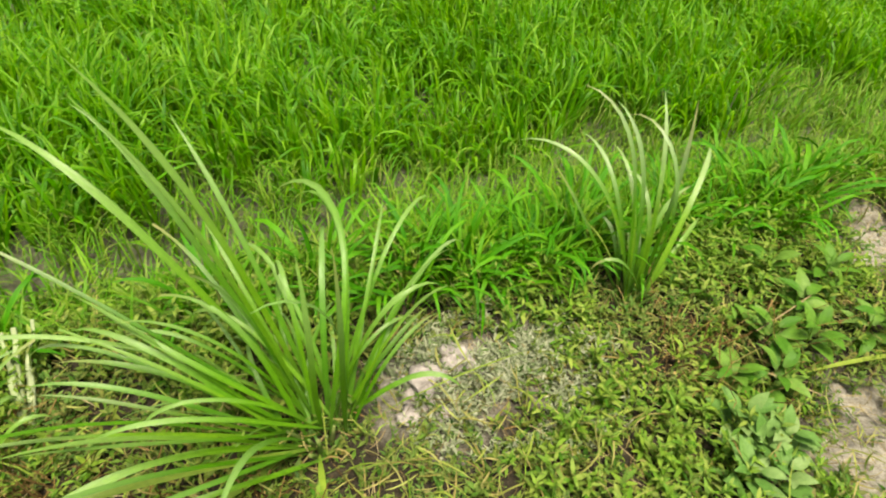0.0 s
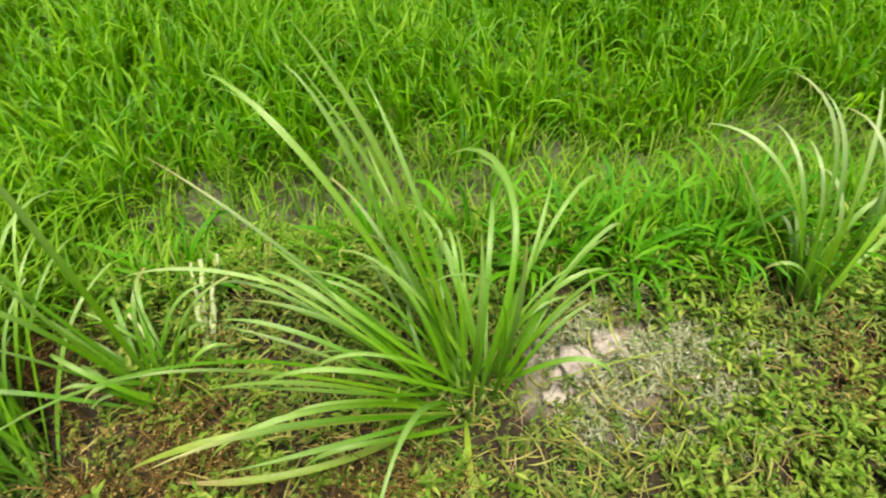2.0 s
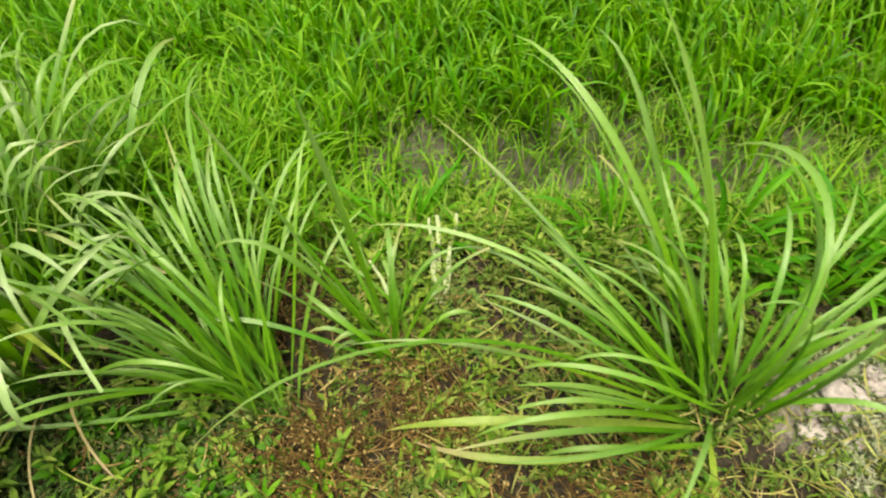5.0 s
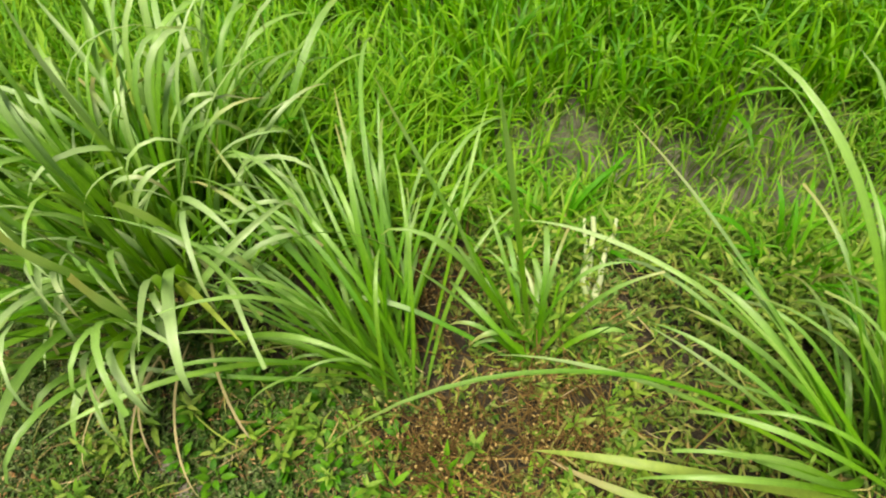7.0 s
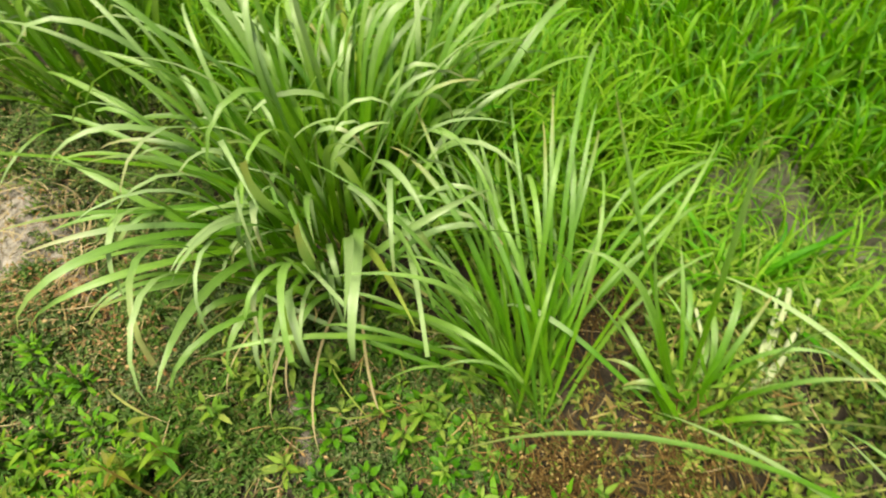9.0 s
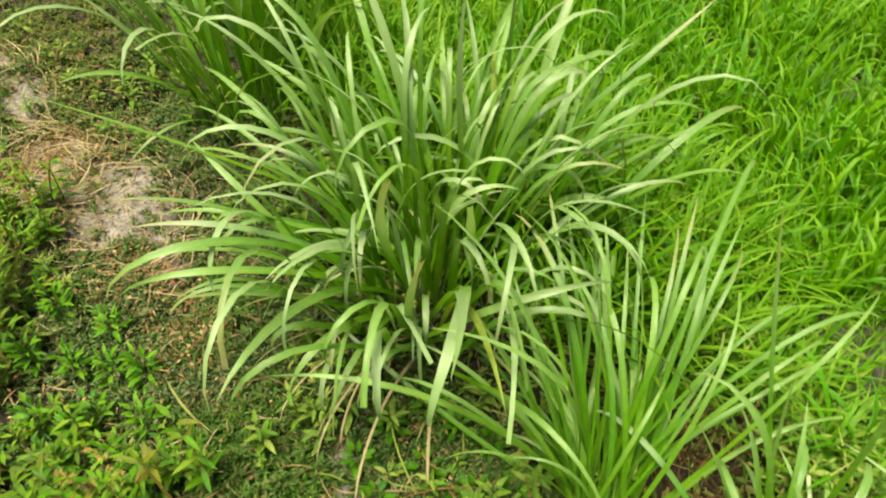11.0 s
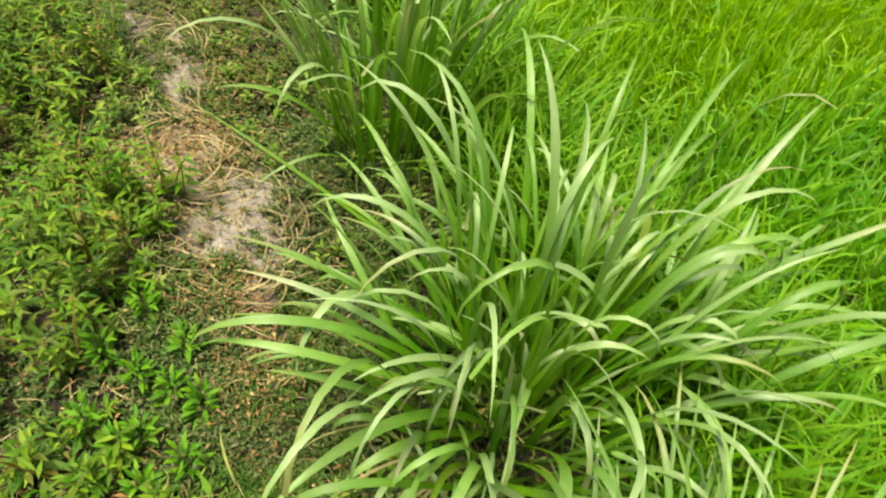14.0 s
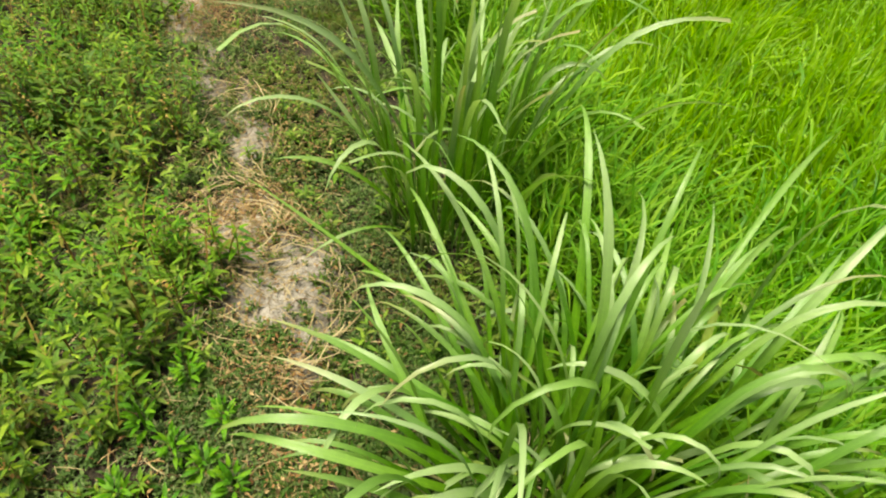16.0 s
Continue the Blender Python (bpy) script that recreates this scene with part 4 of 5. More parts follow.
SHOWN["B"] += [
    (24, 75, 0.53, 162, 4.6, 0.015, 17, 0.01, 0.03, 0),
    (179, 48, 0.58, 90, 3.6, 0.016, -15, -0.02, -0.02, 0),
    (192, 51, 0.57, 75, 2.8, 0.016, -13, -0.01, 0.00, 0),
    (201, 47, 0.61, 85, 3.9, 0.014, -20, -0.01, -0.01, 0),
    (198, 38, 0.56, 47, 3.2, 0.012, -18, -0.01, -0.01, 0),
    (96, 105, 0.58, 51, 2.3, 0.015, 20, 0.00, 0.01, 0),
    (192, 91, 0.58, 106, 4.3, 0.014, 31, 0.05, 0.02, 0),
    (141, 66, 0.48, 100, 2.2, 0.013, -29, 0.03, 0.04, 0),
    (181, 66, 0.57, 103, 2.9, 0.013, -1, -0.00, 0.01, 0),
]
SHOWN["B"] += [
    (40, 70, 0.52, 144, 3.3, 0.014, 9, 0.04, 0.01, 0),
    (36, 70, 0.40, 105, 3.0, 0.014, 19, 0.05, 0.00, 0),
    (145, 56, 0.67, 70, 2.2, 0.013, -24, -0.00, 0.02, 0),
    (279, 76, 0.66, -34, 3.2, 0.013, 19, 0.05, 0.01, 0),
    (208, 37, 0.81, 72, 3.3, 0.014, -3, -0.02, 0.00, 0),
    (159, 72, 0.88, 19, 3.1, 0.017, 26, -0.02, 0.06, 0),
    (170, 74, 0.85, 31, 2.9, 0.018, -1, -0.01, 0.02, 0),
    (180, 61, 0.94, 84, 4.4, 0.017, -27, 0.01, 0.04, 0),
    (63, 85, 0.84, 143, 1.6, 0.018, 100, 0.02, -0.02, 0),
]
SHOWN["B"] += [
    (72, 58, 0.53, 84, 2.3, 0.018, -24, 0.06, 0.02, 0),
    (250, 51, 0.66, 43, 4.5, 0.019, -50, -0.03, 0.03, 0),
]
SHOWN["C"] += [
    (210, 69, 0.57, 148, 7.7, 0.012, 3, -0.01, -0.00, 0),
    (211, 42, 0.47, 136, 4.3, 0.012, -9, -0.01, -0.03, 0),
    (164, 79, 0.69, 2, 3.2, 0.016, 9, -0.02, 0.01, 0),
    (181, 58, 0.69, -7, 3.2, 0.011, 2, -0.02, 0.01, 0),
    (177, 64, 0.28, 59, 1.7, 0.009, 4, 0.01, 0.06, 0),
    (359, 74, 0.48, 12, 2.9, 0.011, -5, 0.04, 0.02, 0),
    (178, 58, 0.33, 53, 3.4, 0.010, -3, -0.03, -0.00, 0),
    (156, 56, 0.34, 39, 3.0, 0.010, -9, -0.02, 0.01, 0),
    (213, 60, 0.39, 16, 3.1, 0.010, -3, -0.03, -0.01, 0),
]
SHOWN["C"] += [
    (52, 93, 0.48, 38, 3.9, 0.010, -3, 0.04, 0.03, 0),
    (190, 66, 0.48, -10, 2.7, 0.010, -7, -0.02, -0.01, 0),
]
SHOWN["D"] += [
    (176, 58, 0.66, 93, 3.8, 0.018, 16, -0.01, 0.00, 0),
    (227, 17, 0.63, 11, 3.0, 0.017, -17, -0.05, -0.01, 0),
    (237, 70, 0.72, 84, 1.3, 0.017, 16, -0.03, -0.01, 0),
    (163, 53, 0.67, 56, 1.5, 0.013, -16, -0.01, 0.06, 0),
    (153, 55, 0.64, 51, 3.2, 0.013, -11, -0.01, 0.06, 0),
    (142, 57, 0.61, 56, 3.1, 0.013, -11, -0.02, 0.07, 0),
    (178, 51, 0.62, 40, 2.9, 0.014, -13, -0.03, 0.02, 0),
    (180, 53, 0.69, 51, 1.9, 0.014, -15, -0.02, 0.01, 0),
    (168, 54, 0.59, 53, 2.5, 0.014, -9, -0.02, 0.03, 0),
]
SHOWN["D"] += [
    (213, 81, 0.59, 155, 6.0, 0.014, 14, -0.04, -0.02, 0),
    (214, 62, 0.40, 116, 3.1, 0.013, 2, -0.02, -0.00, 0),
    (143, 57, 0.62, 74, 3.0, 0.013, 4, -0.01, 0.01, 0),
    (146, 64, 0.98, 121, 1.9, 0.014, -23, 0.01, 0.03, 0),
    (196, 44, 0.55, 35, 2.9, 0.013, -25, -0.03, -0.02, 0),
    (210, 58, 0.53, 41, 2.6, 0.012, -5, -0.02, -0.01, 0),
    (163, 51, 0.56, 61, 2.5, 0.013, -12, -0.00, 0.03, 0),
    (209, 51, 0.52, 55, 3.3, 0.012, -5, -0.03, 0.01, 0),
    (170, 45, 0.51, 52, 2.4, 0.012, -19, -0.03, 0.03, 0),
]
SHOWN["D"] += [
    (195, 30, 0.26, 73, 3.4, 0.011, -9, -0.03, -0.02, 1),
    (118, 69, 0.35, 136, 2.9, 0.012, -2, -0.02, 0.04, 0),
]
SHOWN["E"] += [
    (296, 57, 0.77, 130, 3.7, 0.018, -25, -0.03, -0.03, 0),
    (310, 52, 0.73, 105, 3.6, 0.017, -60, -0.03, -0.02, 0),
    (262, 46, 0.65, 44, 2.9, 0.016, 6, -0.06, -0.03, 0),
    (298, 60, 0.70, 88, 2.7, 0.020, 21, 0.05, 0.02, 0),
    (265, 62, 0.41, 99, 3.0, 0.017, 3, -0.04, -0.00, 0),
    (196, 92, 0.28, 98, 3.2, 0.018, 5, 0.00, 0.02, 1),
    (72, 89, 0.37, 10, 3.1, 0.018, 0, -0.00, 0.02, 1),
    (89, 85, 0.36, 90, 2.6, 0.018, -3, -0.03, 0.02, 1),
    (66, 100, 0.49, 89, 2.3, 0.017, -18, -0.03, -0.02, 1),
]
SHOWN["E"] += [
    (10, 73, 0.62, 140, 3.5, 0.017, -12, -0.03, 0.09, 0),
    (6, 63, 0.80, 195, 4.8, 0.021, -53, 0.05, 0.02, 0),
    (357, 69, 0.67, 93, 3.1, 0.014, -1, 0.10, 0.01, 0),
    (7, 66, 0.87, 46, 2.9, 0.016, -34, 0.09, -0.03, 0),
    (338, 64, 0.69, 11, 2.9, 0.017, 0, -0.01, 0.12, 1),
    (341, 65, 0.78, 2, 3.0, 0.016, 20, 0.12, -0.04, 1),
    (322, 68, 0.84, 10, 1.3, 0.016, 43, 0.04, -0.00, 1),
    (259, 92, 0.52, 85, 3.7, 0.016, 2, 0.10, -0.03, 0),
    (148, 23, 0.62, 58, 1.3, 0.016, 44, -0.05, 0.04, 0),
]
SHOWN["E"] += [
    (306, 80, 0.61, 101, 3.3, 0.015, 4, 0.07, -0.06, 0),
    (263, 61, 0.66, 73, 1.7, 0.015, -4, 0.03, -0.02, 0),
    (270, 54, 0.65, 85, 3.3, 0.015, 0, 0.05, -0.03, 0),
    (283, 50, 0.54, 42, 3.6, 0.015, -4, 0.06, -0.04, 0),
    (224, 66, 0.79, 75, 2.9, 0.017, 7, -0.10, -0.03, 0),
    (224, 38, 0.78, 68, 4.0, 0.017, -18, -0.04, 0.01, 0),
    (232, 43, 0.70, 72, 4.1, 0.015, -15, -0.01, -0.00, 0),
    (241, 60, 0.60, 90, 3.0, 0.015, 3, -0.01, -0.00, 0),
    (234, 65, 0.59, 99, 2.9, 0.015, 9, -0.02, 0.00, 0),
]
SHOWN["E"] += [
    (233, 81, 0.71, 97, 3.9, 0.016, 14, -0.00, 0.03, 0),
    (185, 67, 0.68, 93, 2.9, 0.017, 9, -0.00, 0.07, 0),
    (178, 51, 0.69, 70, 3.1, 0.018, -17, 0.02, 0.10, 0),
    (165, 55, 0.64, 93, 2.8, 0.016, -7, 0.04, 0.11, 0),
    (85, 85, 0.63, 97, 3.0, 0.016, -7, 0.05, 0.16, 0),
    (85, 69, 0.55, 106, 2.9, 0.016, 0, 0.07, 0.17, 0),
    (279, 62, 0.59, 84, 3.3, 0.017, 24, 0.02, 0.07, 0),
    (229, 70, 0.79, 190, 6.4, 0.018, 29, -0.17, -0.02, 0),
    (193, 73, 0.77, 53, 4.6, 0.019, 11, -0.04, 0.05, 0),
]
SHOWN["E"] += [
    (188, 59, 0.82, 86, 3.8, 0.019, -3, -0.15, 0.03, 0),
    (152, 37, 0.91, 38, 2.4, 0.018, -12, -0.27, 0.20, 0),
    (23, 97, 0.87, 100, 5.5, 0.016, -8, -0.15, 0.26, 0),
    (62, 67, 0.77, 122, 6.9, 0.019, -7, -0.07, 0.21, 0),
    (85, 45, 0.79, 16, 2.6, 0.018, 19, -0.22, 0.14, 0),
    (33, 61, 0.62, 140, 3.4, 0.018, -32, -0.13, 0.15, 0),
    (316, 83, 0.59, 5, 3.0, 0.017, -3, 0.15, -0.04, 0),
    (87, 71, 0.38, 22, 2.8, 0.017, 5, 0.04, 0.03, 0),
    (90, 58, 0.35, 84, 3.9, 0.015, -2, -0.18, -0.03, 0),
]
SHOWN["E"] += [
    (262, 65, 0.43, 128, 2.2, 0.015, 13, -0.33, 0.11, 0),
    (263, 37, 0.68, 61, 2.7, 0.018, -16, -0.05, 0.08, 0),
    (230, 53, 0.62, 109, 2.8, 0.019, 21, -0.12, 0.08, 0),
    (226, 57, 0.68, 67, 2.9, 0.019, -1, -0.10, 0.07, 0),
    (219, 64, 0.78, 131, 3.9, 0.017, 15, -0.12, 0.09, 0),
    (136, 51, 0.70, 81, 2.6, 0.014, 17, 0.05, 0.20, 0),
    (164, 60, 0.58, 71, 2.7, 0.017, -2, -0.03, 0.17, 0),
    (100, 47, 0.71, 102, 4.2, 0.019, 9, 0.04, 0.24, 0),
    (87, 53, 0.64, 110, 3.2, 0.018, -14, 0.02, 0.23, 0),
]
SHOWN["E"] += [
    (254, 31, 0.76, -2, 5.7, 0.016, 12, -0.31, -0.08, 0),
    (72, 75, 0.56, 188, 3.2, 0.016, -4, 0.24, -0.04, 0),
    (226, 78, 0.50, 188, 2.1, 0.015, 21, -0.08, 0.25, 0),
    (245, 84, 0.58, 141, 3.1, 0.015, 26, -0.05, 0.20, 0),
    (248, 53, 0.41, 113, 2.8, 0.014, 3, -0.00, 0.07, 0),
    (286, 82, 0.48, 173, 2.4, 0.017, 0, -0.06, 0.26, 0),
    (157, 56, 0.61, 112, 2.6, 0.014, 14, -0.01, 0.23, 0),
    (94, 44, 0.72, 87, 3.7, 0.016, -5, -0.03, 0.17, 0),
    (144, 64, 0.61, 62, 2.9, 0.014, 8, 0.04, 0.23, 0),
]
SHOWN["E"] += [
    (170, 63, 0.66, 59, 3.1, 0.015, 4, -0.07, 0.17, 0),
    (249, 81, 0.65, 138, 3.1, 0.017, 22, -0.11, -0.09, 0),
    (128, 97, 0.72, 18, 4.6, 0.015, -6, -0.10, 0.14, 0),
    (139, 56, 0.69, 56, 2.5, 0.017, 5, -0.06, 0.18, 0),
    (141, 64, 0.81, 53, 3.0, 0.019, -8, -0.03, 0.17, 0),
    (103, 42, 0.73, 88, 3.9, 0.016, -3, -0.12, 0.11, 0),
    (87, 37, 0.69, 104, 4.5, 0.014, -1, -0.08, 0.08, 0),
    (206, 66, 0.61, 148, 2.6, 0.014, 20, -0.12, 0.13, 0),
    (191, 64, 0.68, 138, 3.3, 0.014, 19, -0.07, 0.15, 0),
]
SHOWN["E"] += [
    (260, 55, 0.51, 145, 3.5, 0.019, -4, -0.00, -0.12, 0),
    (302, 49, 0.45, 118, 3.1, 0.019, 3, 0.04, -0.01, 0),
    (322, 48, 0.49, 116, 2.8, 0.015, -3, 0.01, 0.00, 0),
    (245, 45, 0.61, 123, 3.8, 0.015, -3, -0.16, -0.04, 0),
]
SHOWN["G"] += [
    (246, 66, 0.73, 7, 2.6, 0.021, 0, 0.06, -0.03, 0),
    (215, 64, 0.74, 73, 1.3, 0.019, -11, 0.02, -0.02, 0),
    (204, 66, 0.88, 64, 1.3, 0.018, -14, 0.01, -0.01, 0),
    (147, 91, 0.69, 36, 3.1, 0.018, 1, 0.01, 0.01, 0),
    (125, 83, 0.73, 26, 2.7, 0.018, 1, 0.00, 0.03, 0),
    (262, 79, 0.58, 150, 3.4, 0.018, 5, 0.05, 0.05, 0),
    (307, 66, 0.78, 107, 3.8, 0.014, 1, 0.03, -0.05, 0),
    (291, 60, 0.51, 67, 2.4, 0.014, 3, 0.06, -0.05, 0),
    (254, 60, 0.77, 103, 3.4, 0.015, -9, 0.02, -0.03, 0),
]
SHOWN["G"] += [
    (134, 84, 0.70, 116, 4.6, 0.015, 3, 0.02, 0.06, 0),
    (81, 78, 0.83, 56, 2.9, 0.009, 0, 0.04, 0.07, 0),
    (188, 68, 0.77, 94, 1.3, 0.017, -7, 0.07, -0.03, 0),
    (171, 68, 0.85, 67, 1.3, 0.017, 22, 0.05, 0.01, 0),
    (211, 58, 0.71, 32, 3.2, 0.016, -23, 0.08, -0.05, 0),
    (263, 63, 0.54, 14, 2.2, 0.014, 0, 0.07, -0.05, 0),
    (327, 61, 0.47, 69, 1.2, 0.012, 0, 0.09, -0.05, 0),
    (108, 75, 0.54, -25, 1.6, 0.015, -1, 0.06, 0.08, 0),
]

small = lemongrass(0.53, 1.17, "small upright lemongrass clump with pale arching tips on the bank", SHOWN["A"], 8, 31, 0.04, 0.42, toward=(100, 40), rise=(74, 16), slim=1.2)
tagged(one_leaf(small, "leaf", (-0.02, 0.02, 0.0), 170, 68, 0.30, 30, 2.0, 0.013, 0, LEMON_YELLOW), "yellow withering leaf")
wide = lemongrass(-0.225, 0.685, "wide lemongrass clump with long leaves splayed over bare soil", SHOWN["B"], 36, 32, 0.06, 0.62, 0.0, toward=(158, 62), rise=(66, 26), green=LEMON_GREEN, slim=0.88)
for old_leaf in ((223, 38, 0.73, 80, 2.5, 0.019, -21, 0.01, -0.03), (240, 13, 0.67, 45, 3.4, 0.018, -61, 0.0, 0.02)):
    ob = one_leaf(wide, "leaf", (*old_leaf[7:], 0.0), *old_leaf[:7], LEMON_YELLOW, cut=False)
    tagged(ob, "yellowing leaf lying low")
tuft = lemongrass(-0.875, 0.52, "thin lemongrass tuft with cut pale stalks among dead stems", SHOWN["C"], 17, 33, 0.045, 0.40, toward=(140, 60), green=LEMON_GREEN)
lemongrass(-1.06, 0.29, "lemongrass clump with stiff upright leaves beside a larger clump", SHOWN["D"], 62, 34, 0.065, 0.72, 0.0, toward=(165, 38), rise=(70, 16), green=LEMON_GREEN, slim=0.74)
large = lemongrass(-1.62, 0.11, "large dense lemongrass clump with pale leaves arching all round", SHOWN["E"], 160, 35, 0.17, 0.76, 0.02, rise=(84, 24), least=33, late=(2.5, 6.5), fold_over=(15, 125), slim=1.0)
lemongrass(-2.42, -0.21, "tall lemongrass clump with drooping leaf tips on the bank", SHOWN["G"], 84, 36, 0.16, 0.95, 0.08, rise=(88, 14), late=(2.6, 6.0), fold_over=(0, 70), slim=1.1, least=60, bend=(8, 60))
# dry leaves hanging out of the large clump over its shaded side
for az, elev, length, droop, fx, fy in ((312, 40, 0.46, 120, 0.10, -0.05), (322, 36, 0.50, 105, 0.12, -0.02), (300, 44, 0.44, 130, 0.08, -0.08), (334, 34, 0.42, 100, 0.13, 0.02), (285, 38, 0.40, 95, 0.04, -0.10), (318, 52, 0.48, 150, 0.09, -0.04), (268, 34, 0.42, 90, -0.02, -0.10), (306, 28, 0.36, 80, 0.10, -0.06)):
    dry = one_leaf(large, "leaf", (fx, fy, -0.01), az, elev, length, droop, 2.2, 0.009, 14, DRY, 60, hook=40)
    tagged(dry, "dry tan hanging leaf")
lemongrass(-3.70, -0.60, "farther lemongrass clump on the grassy bank", [], 80, 37, 0.12, 0.95, rise=(80, 24), late=(2.2, 5.5), fold_over=(15, 120))


# ---------------------------------------------------------------- herbs standing among the creeping weeds
def herbs():
    rs = np.random.RandomState(12)
    x, y, a, c = spread(rs, 11000, -4.4, 2.6, 0.0, 1.42)
    bare = bareness(x, y)
    keep = rs.uniform(0, 1, len(x)) < (0.16 + 0.75 * smooth(0.6, 1.1, c) + 0.12 * smooth(0.5, 0.9, a) + 0.25 * smooth(-1.2, -0.6, a)) * smooth(-0.8, 0.4, lumps(x, y, 0.3, 28)) * (1 - np.clip(bare * 2, 0, 1)) * smooth(-3.0, -1.0, a + 0.9)
    x, y = x[keep], y[keep]
    return join([*sprigs(rs, x, y, rs.uniform(0.04, 0.13, len(x)), 10, rs.uniform(0.024, 0.056, len(x)), 0.28, (0, 55))])


v, f, u = herbs()
tagged(mesh_object("bank_herbs", v, tidy(f), u, HERB), "small green leafy herbs on the bank beside the rice", "weeds", kind="stuff")


# ---------------------------------------------------------------- single broad-leaved weeds
def broad_weed(x, y, label, count, leaf, wide, tall, seed, rise=(5, 50), mat=None):
    rs = np.random.RandomState(seed)
    base = new("broadleaf_weed")
    base.location = (x, y, height_at(x, y) - 0.003)
    tagged(base, label, "weed", group="broad-leaved weeds")
    one = lambda value: np.array([float(value)])
    v, f, u = blades(np.array([[0.0, 0.0, 0.0]]), one(rs.uniform(0, 6)), one(1.45), one(tall), one(0.25), one(1.0), one(0.006), segs=4, across=2, fold=0.6, shape=0.7)
    mesh_object("stem", v.tolist(), f.tolist(), u, mat or BROAD, base)
    for k in range(count):
        s = 0.2 + 0.8 * k / count
        L = leaf * (1.15 - 0.5 * s) * rs.uniform(0.75, 1.15)
        az = k * 2.4 + rs.normal(0, 0.35)
        v, f, u = blades(np.array([[0.012 * math.cos(az), 0.012 * math.sin(az), tall * s]]), one(az), one(radians(rs.uniform(*rise) + 22 * s)), one(L), one(rs.uniform(0.3, 1.1)), one(1.4), one(L * wide * rs.uniform(0.85, 1.1)),
                         one(rs.normal(0, 0.2)), segs=8, across=4, fold=0.22, twist=one(rs.normal(0, 0.3)), oval=True)
        mesh_object("leaf", v.tolist(), f.tolist(), u, mat or BROAD, base)
    return base


DROOP = leaf_material("drooping_leaf", [(0.08, 0.24, 0.02), (0.15, 0.34, 0.04), (0.22, 0.38, 0.08)], (0.12, 0.24, 0.04), (0.22, 0.36, 0.08), 0.9, per="object", gloss=0.45)
# deep green leaf, darkened further: shade below the lemongrass painted in
LOW_SHADED = leaf_material("shaded_low_weed_leaf", [(0.035, 0.16, 0.006), (0.07, 0.24, 0.010), (0.12, 0.32, 0.015)], (0.08, 0.20, 0.02), (0.15, 0.34, 0.04), 0.95, per="object", gloss=0.45)
GREY = leaf_material("greyish_broad_leaf", [(0.13, 0.30, 0.06), (0.20, 0.38, 0.10), (0.30, 0.45, 0.17)], (0.16, 0.32, 0.07), (0.30, 0.46, 0.14), 0.9, per="object", gloss=0.5)
for i, (x, y, count) in enumerate(((0.725, 0.72, 18), (0.70, 0.785, 14), (0.785, 0.75, 14), (0.67, 0.645, 14), (0.75, 0.66, 10))):
    broad_weed(x, y, "pale green broad-leaved weed on the bank beside bare earth", count, 0.078, 0.50, 0.10, 51 + i, (5, 45), GREY)
for i, (x, y) in enumerate(((0.72, 0.92), (0.835, 0.93), (0.85, 1.04), (0.97, 1.06), (0.97, 1.16), (1.10, 1.30), (0.92, 1.30), (1.16, 1.12))):
    broad_weed(x, y, "green weed with drooping pointed leaves on the bank", 10, 0.100, 0.44, 0.11, 60 + i, (-5, 35), DROOP)
for i, (x, y) in enumerate(((-1.24, 0.02), (-1.17, 0.10), (-1.12, 0.02), (-1.30, 0.10), (-1.33, -0.03), (-1.08, 0.14), (-1.20, -0.08), (-1.03, 0.07), (-1.36, 0.06), (-1.26, 0.16), (-1.02, -0.02), (-0.96, 0.05), (-1.10, -0.07), (-1.16, 0.17), (-1.00, 0.14), (-0.93, -0.02), (-1.28, -0.10), (-1.14, -0.14), (-1.05, -0.10), (-0.98, 0.20), (-1.20, 0.06), (-1.07, 0.10))):
    broad_weed(x, y, "deep green low weed, lemongrass shade put into its colour", 14, 0.036, 0.50, 0.06, 70 + i, (0, 45), LOW_SHADED)
for i, (x, y) in enumerate(((-0.86, 0.20), (-0.80, 0.13), (-0.92, 0.11))):
    broad_weed(x, y, "weed rosette with narrow pointed leaves on brown litter", 12, 0.075, 0.22, 0.07, 85 + i, (10, 60))
for i, (x, y) in enumerate(((-1.50, -0.57), (-1.57, -0.48), (-1.45, -0.47), (-1.62, -0.62), (-1.40, -0.62), (-1.70, -0.55), (-1.52, -0.68), (-1.60, -0.55), (-1.47, -0.60), (-1.66, -0.70), (-1.78, -0.66), (-1.40, -0.53))):
    broad_weed(x, y, "bright green weed at the edge of the worn path", 26, 0.036, 0.32, 0.10, 90 + i, (5, 50))


# ---------------------------------------------------------------- clods of pale dry earth beside the wide clump
def soil_clod(x, y, size, seed):
    rs = random.Random(seed)
    bm = bmesh.new()
    bmesh.ops.create_icosphere(bm, subdivisions=3, radius=size)
    for vert in bm.verts:
        p = vert.co / size
        k = 1 + 0.55 * noise.noise(p * 1.9 + Vector((seed, 0, 0))) - 0.30 * abs(noise.noise(p * 4.2 + Vector((0, seed, 0)))) + 0.10 * noise.noise(p * 11.0)
        vert.co = Vector((p.x * 1.15, p.y * 0.95, p.z * 0.72)) * size * k
    me = bpy.data.meshes.new("soil_clod")
    bm.to_mesh(me)
    bm.free()
    me.materials.append(CLOD)
    me.polygons.foreach_set("use_smooth", [True] * len(me.polygons))
    ob = new("soil_clod", me)
    ob.location = (x, y, height_at(x, y) + size * 0.25)
    ob.rotation_euler = (rs.uniform(-0.3, 0.3), rs.uniform(-0.3, 0.3), rs.uniform(0, 6.28))
    tagged(ob, "pale dry lump of earth on bare soil", "clod", group="earth clods")


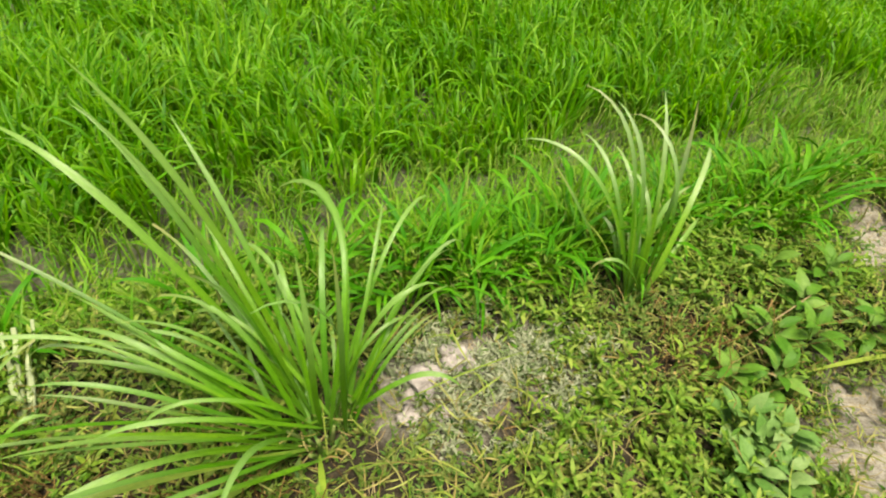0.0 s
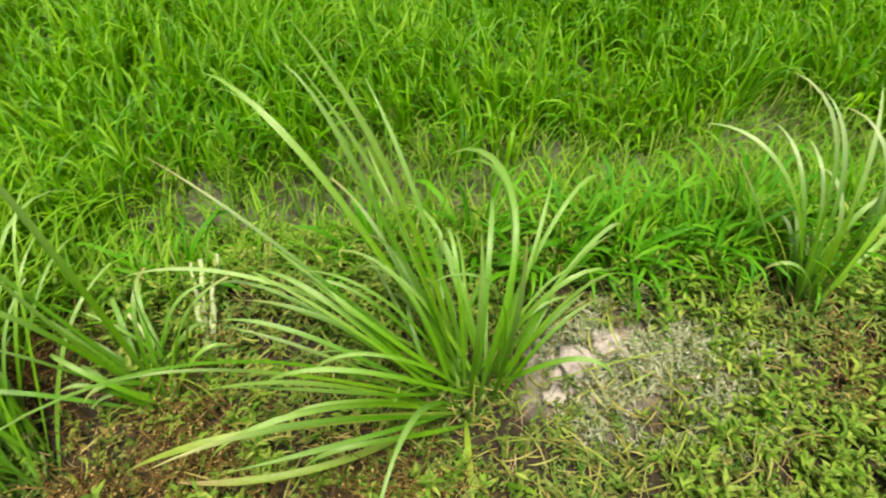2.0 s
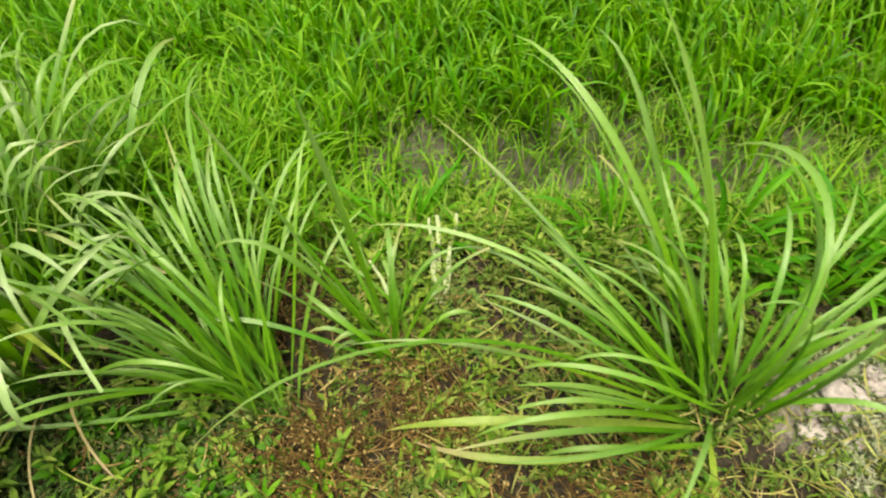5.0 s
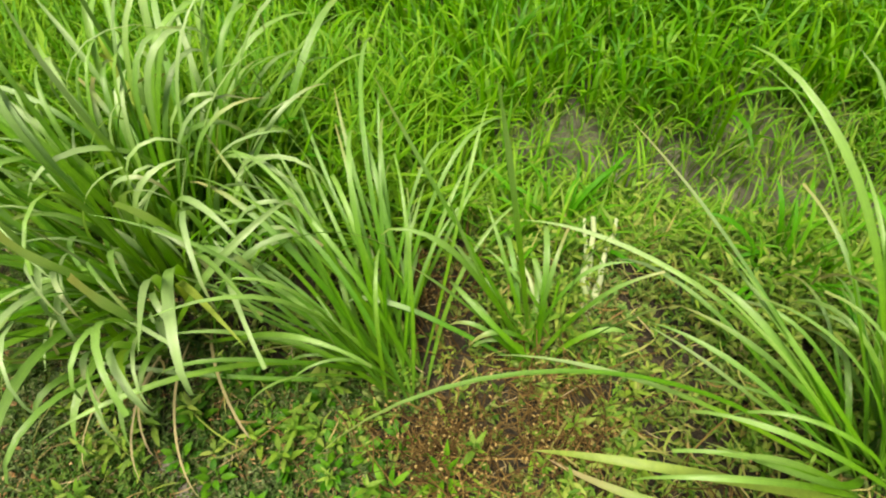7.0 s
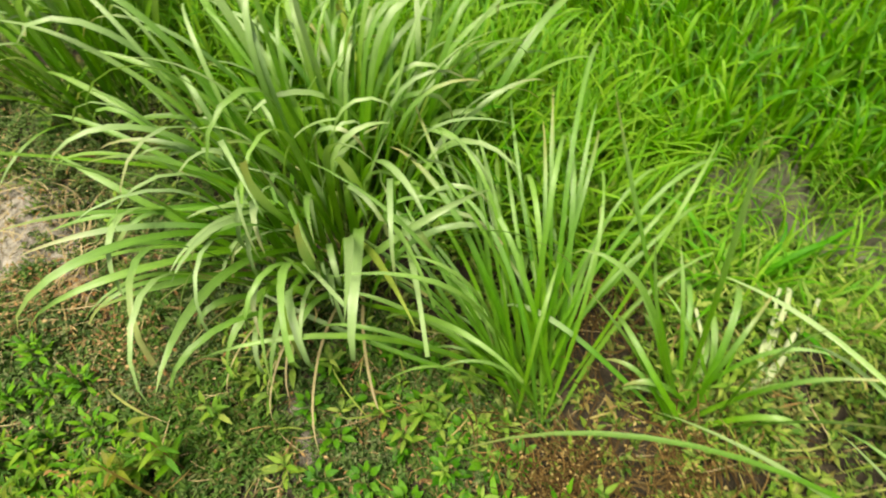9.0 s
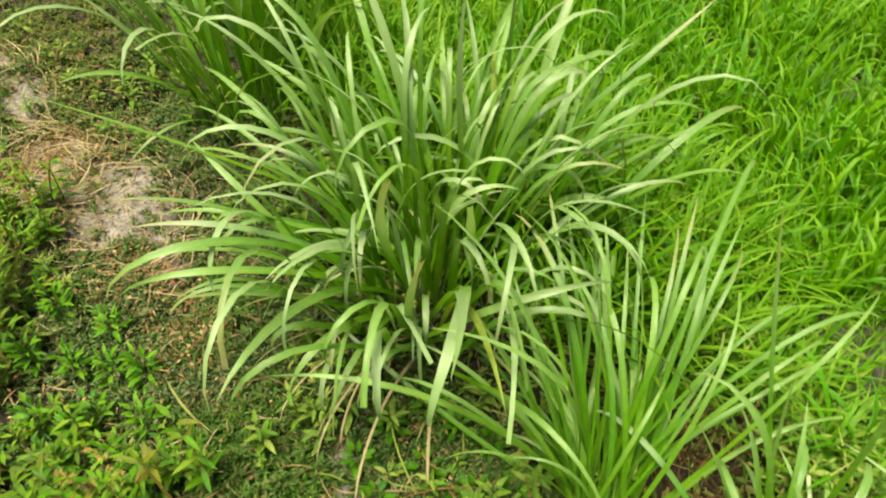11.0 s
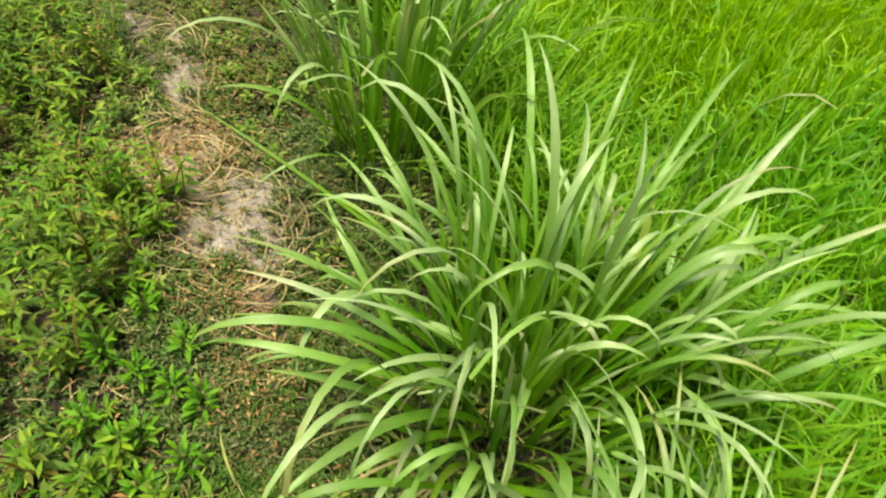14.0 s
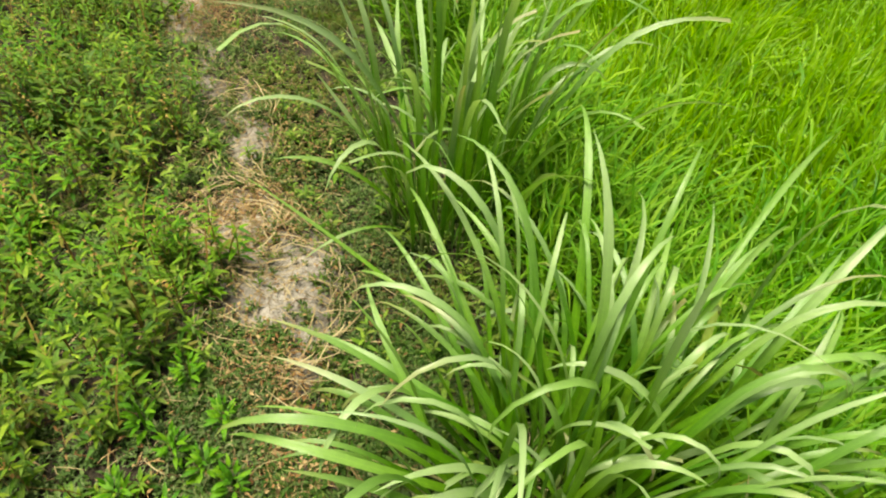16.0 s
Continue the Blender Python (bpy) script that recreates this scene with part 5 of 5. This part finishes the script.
for i, (x, y, size) in enumerate(((-0.01, 0.82, 0.046), (0.055, 0.88, 0.041), (-0.05, 0.79, 0.021), (0.03, 0.755, 0.022), (-0.04, 0.74, 0.026), (0.085, 0.86, 0.013), (-0.03, 0.86, 0.012), (0.055, 0.80, 0.011), (0.10, 0.93, 0.014), (0.0, 0.72, 0.010), (-0.01, 0.775, 0.024), (0.03, 0.835, 0.022), (-0.07, 0.83, 0.014), (0.075, 0.915, 0.018), (0.11, 0.875, 0.017), (0.015, 0.905, 0.015))):
    soil_clod(x, y, size, 3 + i)


# ---------------------------------------------------------------- fallen leaves and straws on the ground
def fallen(name, label, x0, y0, x1, y1, lift, width, mat, arch=25):
    """A blade lying from one place to another, slightly arched."""
    ob = new(name)
    ob.location = (x0, y0, height_at(x0, y0))
    tagged(ob, label, "leaf" if "leaf" in name else "straw")
    run = math.hypot(x1 - x0, y1 - y0)
    one_leaf(ob, "blade", (0, 0, lift), math.degrees(math.atan2(y1 - y0, x1 - x0)), arch, run * 1.04, 2 * arch, 1.0, width, 6, mat)


fallen("fallen_leaf", "yellowish leaf blade lying over weeds beside bare earth", 1.42, 1.08, 0.93, 0.98, 0.05, 0.014, LEMON_OLD, 8)
fallen("fallen_leaf", "pale dry leaf blade hanging over the bank", -0.22, 0.63, -0.17, 0.46, 0.02, 0.015, LEMON_OLD, 22)
fallen("fallen_leaf", "dry brown leaf blade on dead stems", -1.00, 0.33, -0.88, 0.26, 0.02, 0.012, LEMON_OLD, 12)
fallen("fallen_leaf", "yellowed leaf blade standing in dead stems", -0.76, 0.36, -0.72, 0.26, 0.03, 0.010, LEMON_OLD, 20)
fallen("dry_straw", "thin dry straw beside the wide clump", -0.27, 0.57, -0.19, 0.72, 0.02, 0.005, STRAW, 6)
fallen("dry_straw", "thin dry straw lying over drooping weeds", 0.77, 0.95, 0.93, 0.87, 0.07, 0.005, PALE_STRAW, 4)
fallen("dry_straw", "thin dry straw leaning over the weeds", 0.80, 1.03, 1.03, 1.19, 0.09, 0.004, PALE_STRAW, 3)
fallen("dry_straw", "thin dry straw over bare earth", -0.10, 0.72, 0.22, 0.90, 0.05, 0.004, LEMON_OLD, 16)


# ---------------------------------------------------------------- cut pale stalks of the thin tuft
PALE = leaf_material("cut_stalk", [(0.42, 0.52, 0.27), (0.54, 0.61, 0.38)], (0.20, 0.32, 0.08), (0.70, 0.72, 0.48), 0.80, per="object", through_light=0.15)


def cut_stalk(a, b, arch, thick, seed):
    """A dry pale sheath, bent and a little crooked, cut off at its end; thickness tapers."""
    rs = random.Random(seed)
    a, b = Vector(a), Vector(b)
    d = (b - a).normalized()
    o = d.cross(Vector((0, 0, 1))).normalized()
    p = o.cross(d)
    v, f, u, rings = [], [], [], 9
    for i in range(rings):
        s = i / (rings - 1)
        mid = a.lerp(b, s) + p * arch * math.sin(math.pi * s) + o * 0.004 * rs.uniform(-1, 1)
        r = thick * (0.8 + 0.5 * math.sin(math.pi * min(1, s * 1.4)) - 0.25 * s)
        for k in range(7):
            t = k * math.pi * 2 / 7
            v.append(mid + o * math.cos(t) * r * 1.15 + p * math.sin(t) * r * 0.40)
            u.append((k / 7, s))
    for i in range(rings - 1):
        for k in range(7):
            f.append((i * 7 + k, i * 7 + (k + 1) % 7, i * 7 + 7 + (k + 1) % 7, i * 7 + 7 + k))
    f.append(tuple(range(rings * 7 - 7, rings * 7)))
    ob = mesh_object("stalk", v, f, u, PALE, tuft)
    tagged(ob, "cut pale stalk")


cut_stalk((0.05, 0.09, -0.01), (-0.072, 0.325, 0.10), 0.03, 0.0095, 1)
cut_stalk((0.03, 0.14, 0.05), (-0.085, 0.30, 0.11), 0.012, 0.006, 2)
cut_stalk((0.055, 0.10, -0.01), (-0.022, 0.33, 0.13), 0.025, 0.0065, 3)
cut_stalk((0.00, 0.05, -0.01), (-0.14, 0.12, 0.12), 0.03, 0.0065, 4)


# ---------------------------------------------------------------- lush grass tufts at the foot of the bank
def grass_tuft(count, size, seed):
    rs = np.random.RandomState(seed)
    base = new("grass_tuft")
    tagged(base, "tuft of broad bright green grass at the wet bank foot", "grass", group="grass tufts")
    for _ in range(count):
        az, r = rs.uniform(0, 360), rs.uniform(0, 0.03)
        one_leaf(base, "leaf", (r * math.cos(radians(az)), r * math.sin(radians(az)), -0.02), az + rs.normal(0, 40), rs.uniform(48, 86), size * rs.uniform(0.6, 1.1), rs.uniform(30, 110), rs.uniform(1.4, 3), rs.uniform(0.010, 0.017), rs.normal(0, 25), TUFT, rs.normal(0, 30), 8, rs.uniform(0, 60))
    return base


TUFT = leaf_material("tuft_leaf", [(0.045, 0.24, 0.005), (0.085, 0.34, 0.008), (0.14, 0.41, 0.014)], (0.09, 0.24, 0.01), (0.35, 0.42, 0.1), 0.9, per="object")
tufts = [grass_tuft(18, 0.34, 201), grass_tuft(15, 0.28, 202), grass_tuft(20, 0.38, 203)]
rng = random.Random(44)
spots = [(0.57, 1.14), (0.71, 1.17), (0.84, 1.14), (0.66, 1.08), (0.90, 1.10), (1.60, 1.25), (1.81, 1.16), (2.03, 1.17), (1.50, 1.06), (-0.11, 1.15), (0.50, 1.20), (0.80, 1.22), (1.70, 1.08), (1.42, 1.10), (1.62, 1.15), (1.22, 1.13), (1.78, 1.22), (0.95, 1.20), (0.42, 1.12), (0.28, 1.08), (0.60, 1.15), (0.14, 1.16), (-0.10, 1.20), (-0.62, 1.16), (-1.35, 1.08), (-1.62, 1.12), (-1.80, 1.02), (1.05, 1.02), (0.78, 1.06), (0.34, 1.03), (0.48, 1.06), (0.62, 1.02), (0.72, 1.05), (0.88, 1.03), (0.54, 1.00), (0.40, 1.16), (0.92, 1.16), (1.34, 1.03), (1.55, 1.00)]
for i, (a, c) in enumerate(spots):
    x, y = place(a, c)
    m = pose(x, y, height_at(x, y), 0, 0, rng.uniform(0, 360)) @ Matrix.Scale(rng.uniform(0.85, 1.15), 4)
    if i < 3:
        tufts[i].matrix_basis = m
    else:
        copy_thing(tufts[i % 3], m)
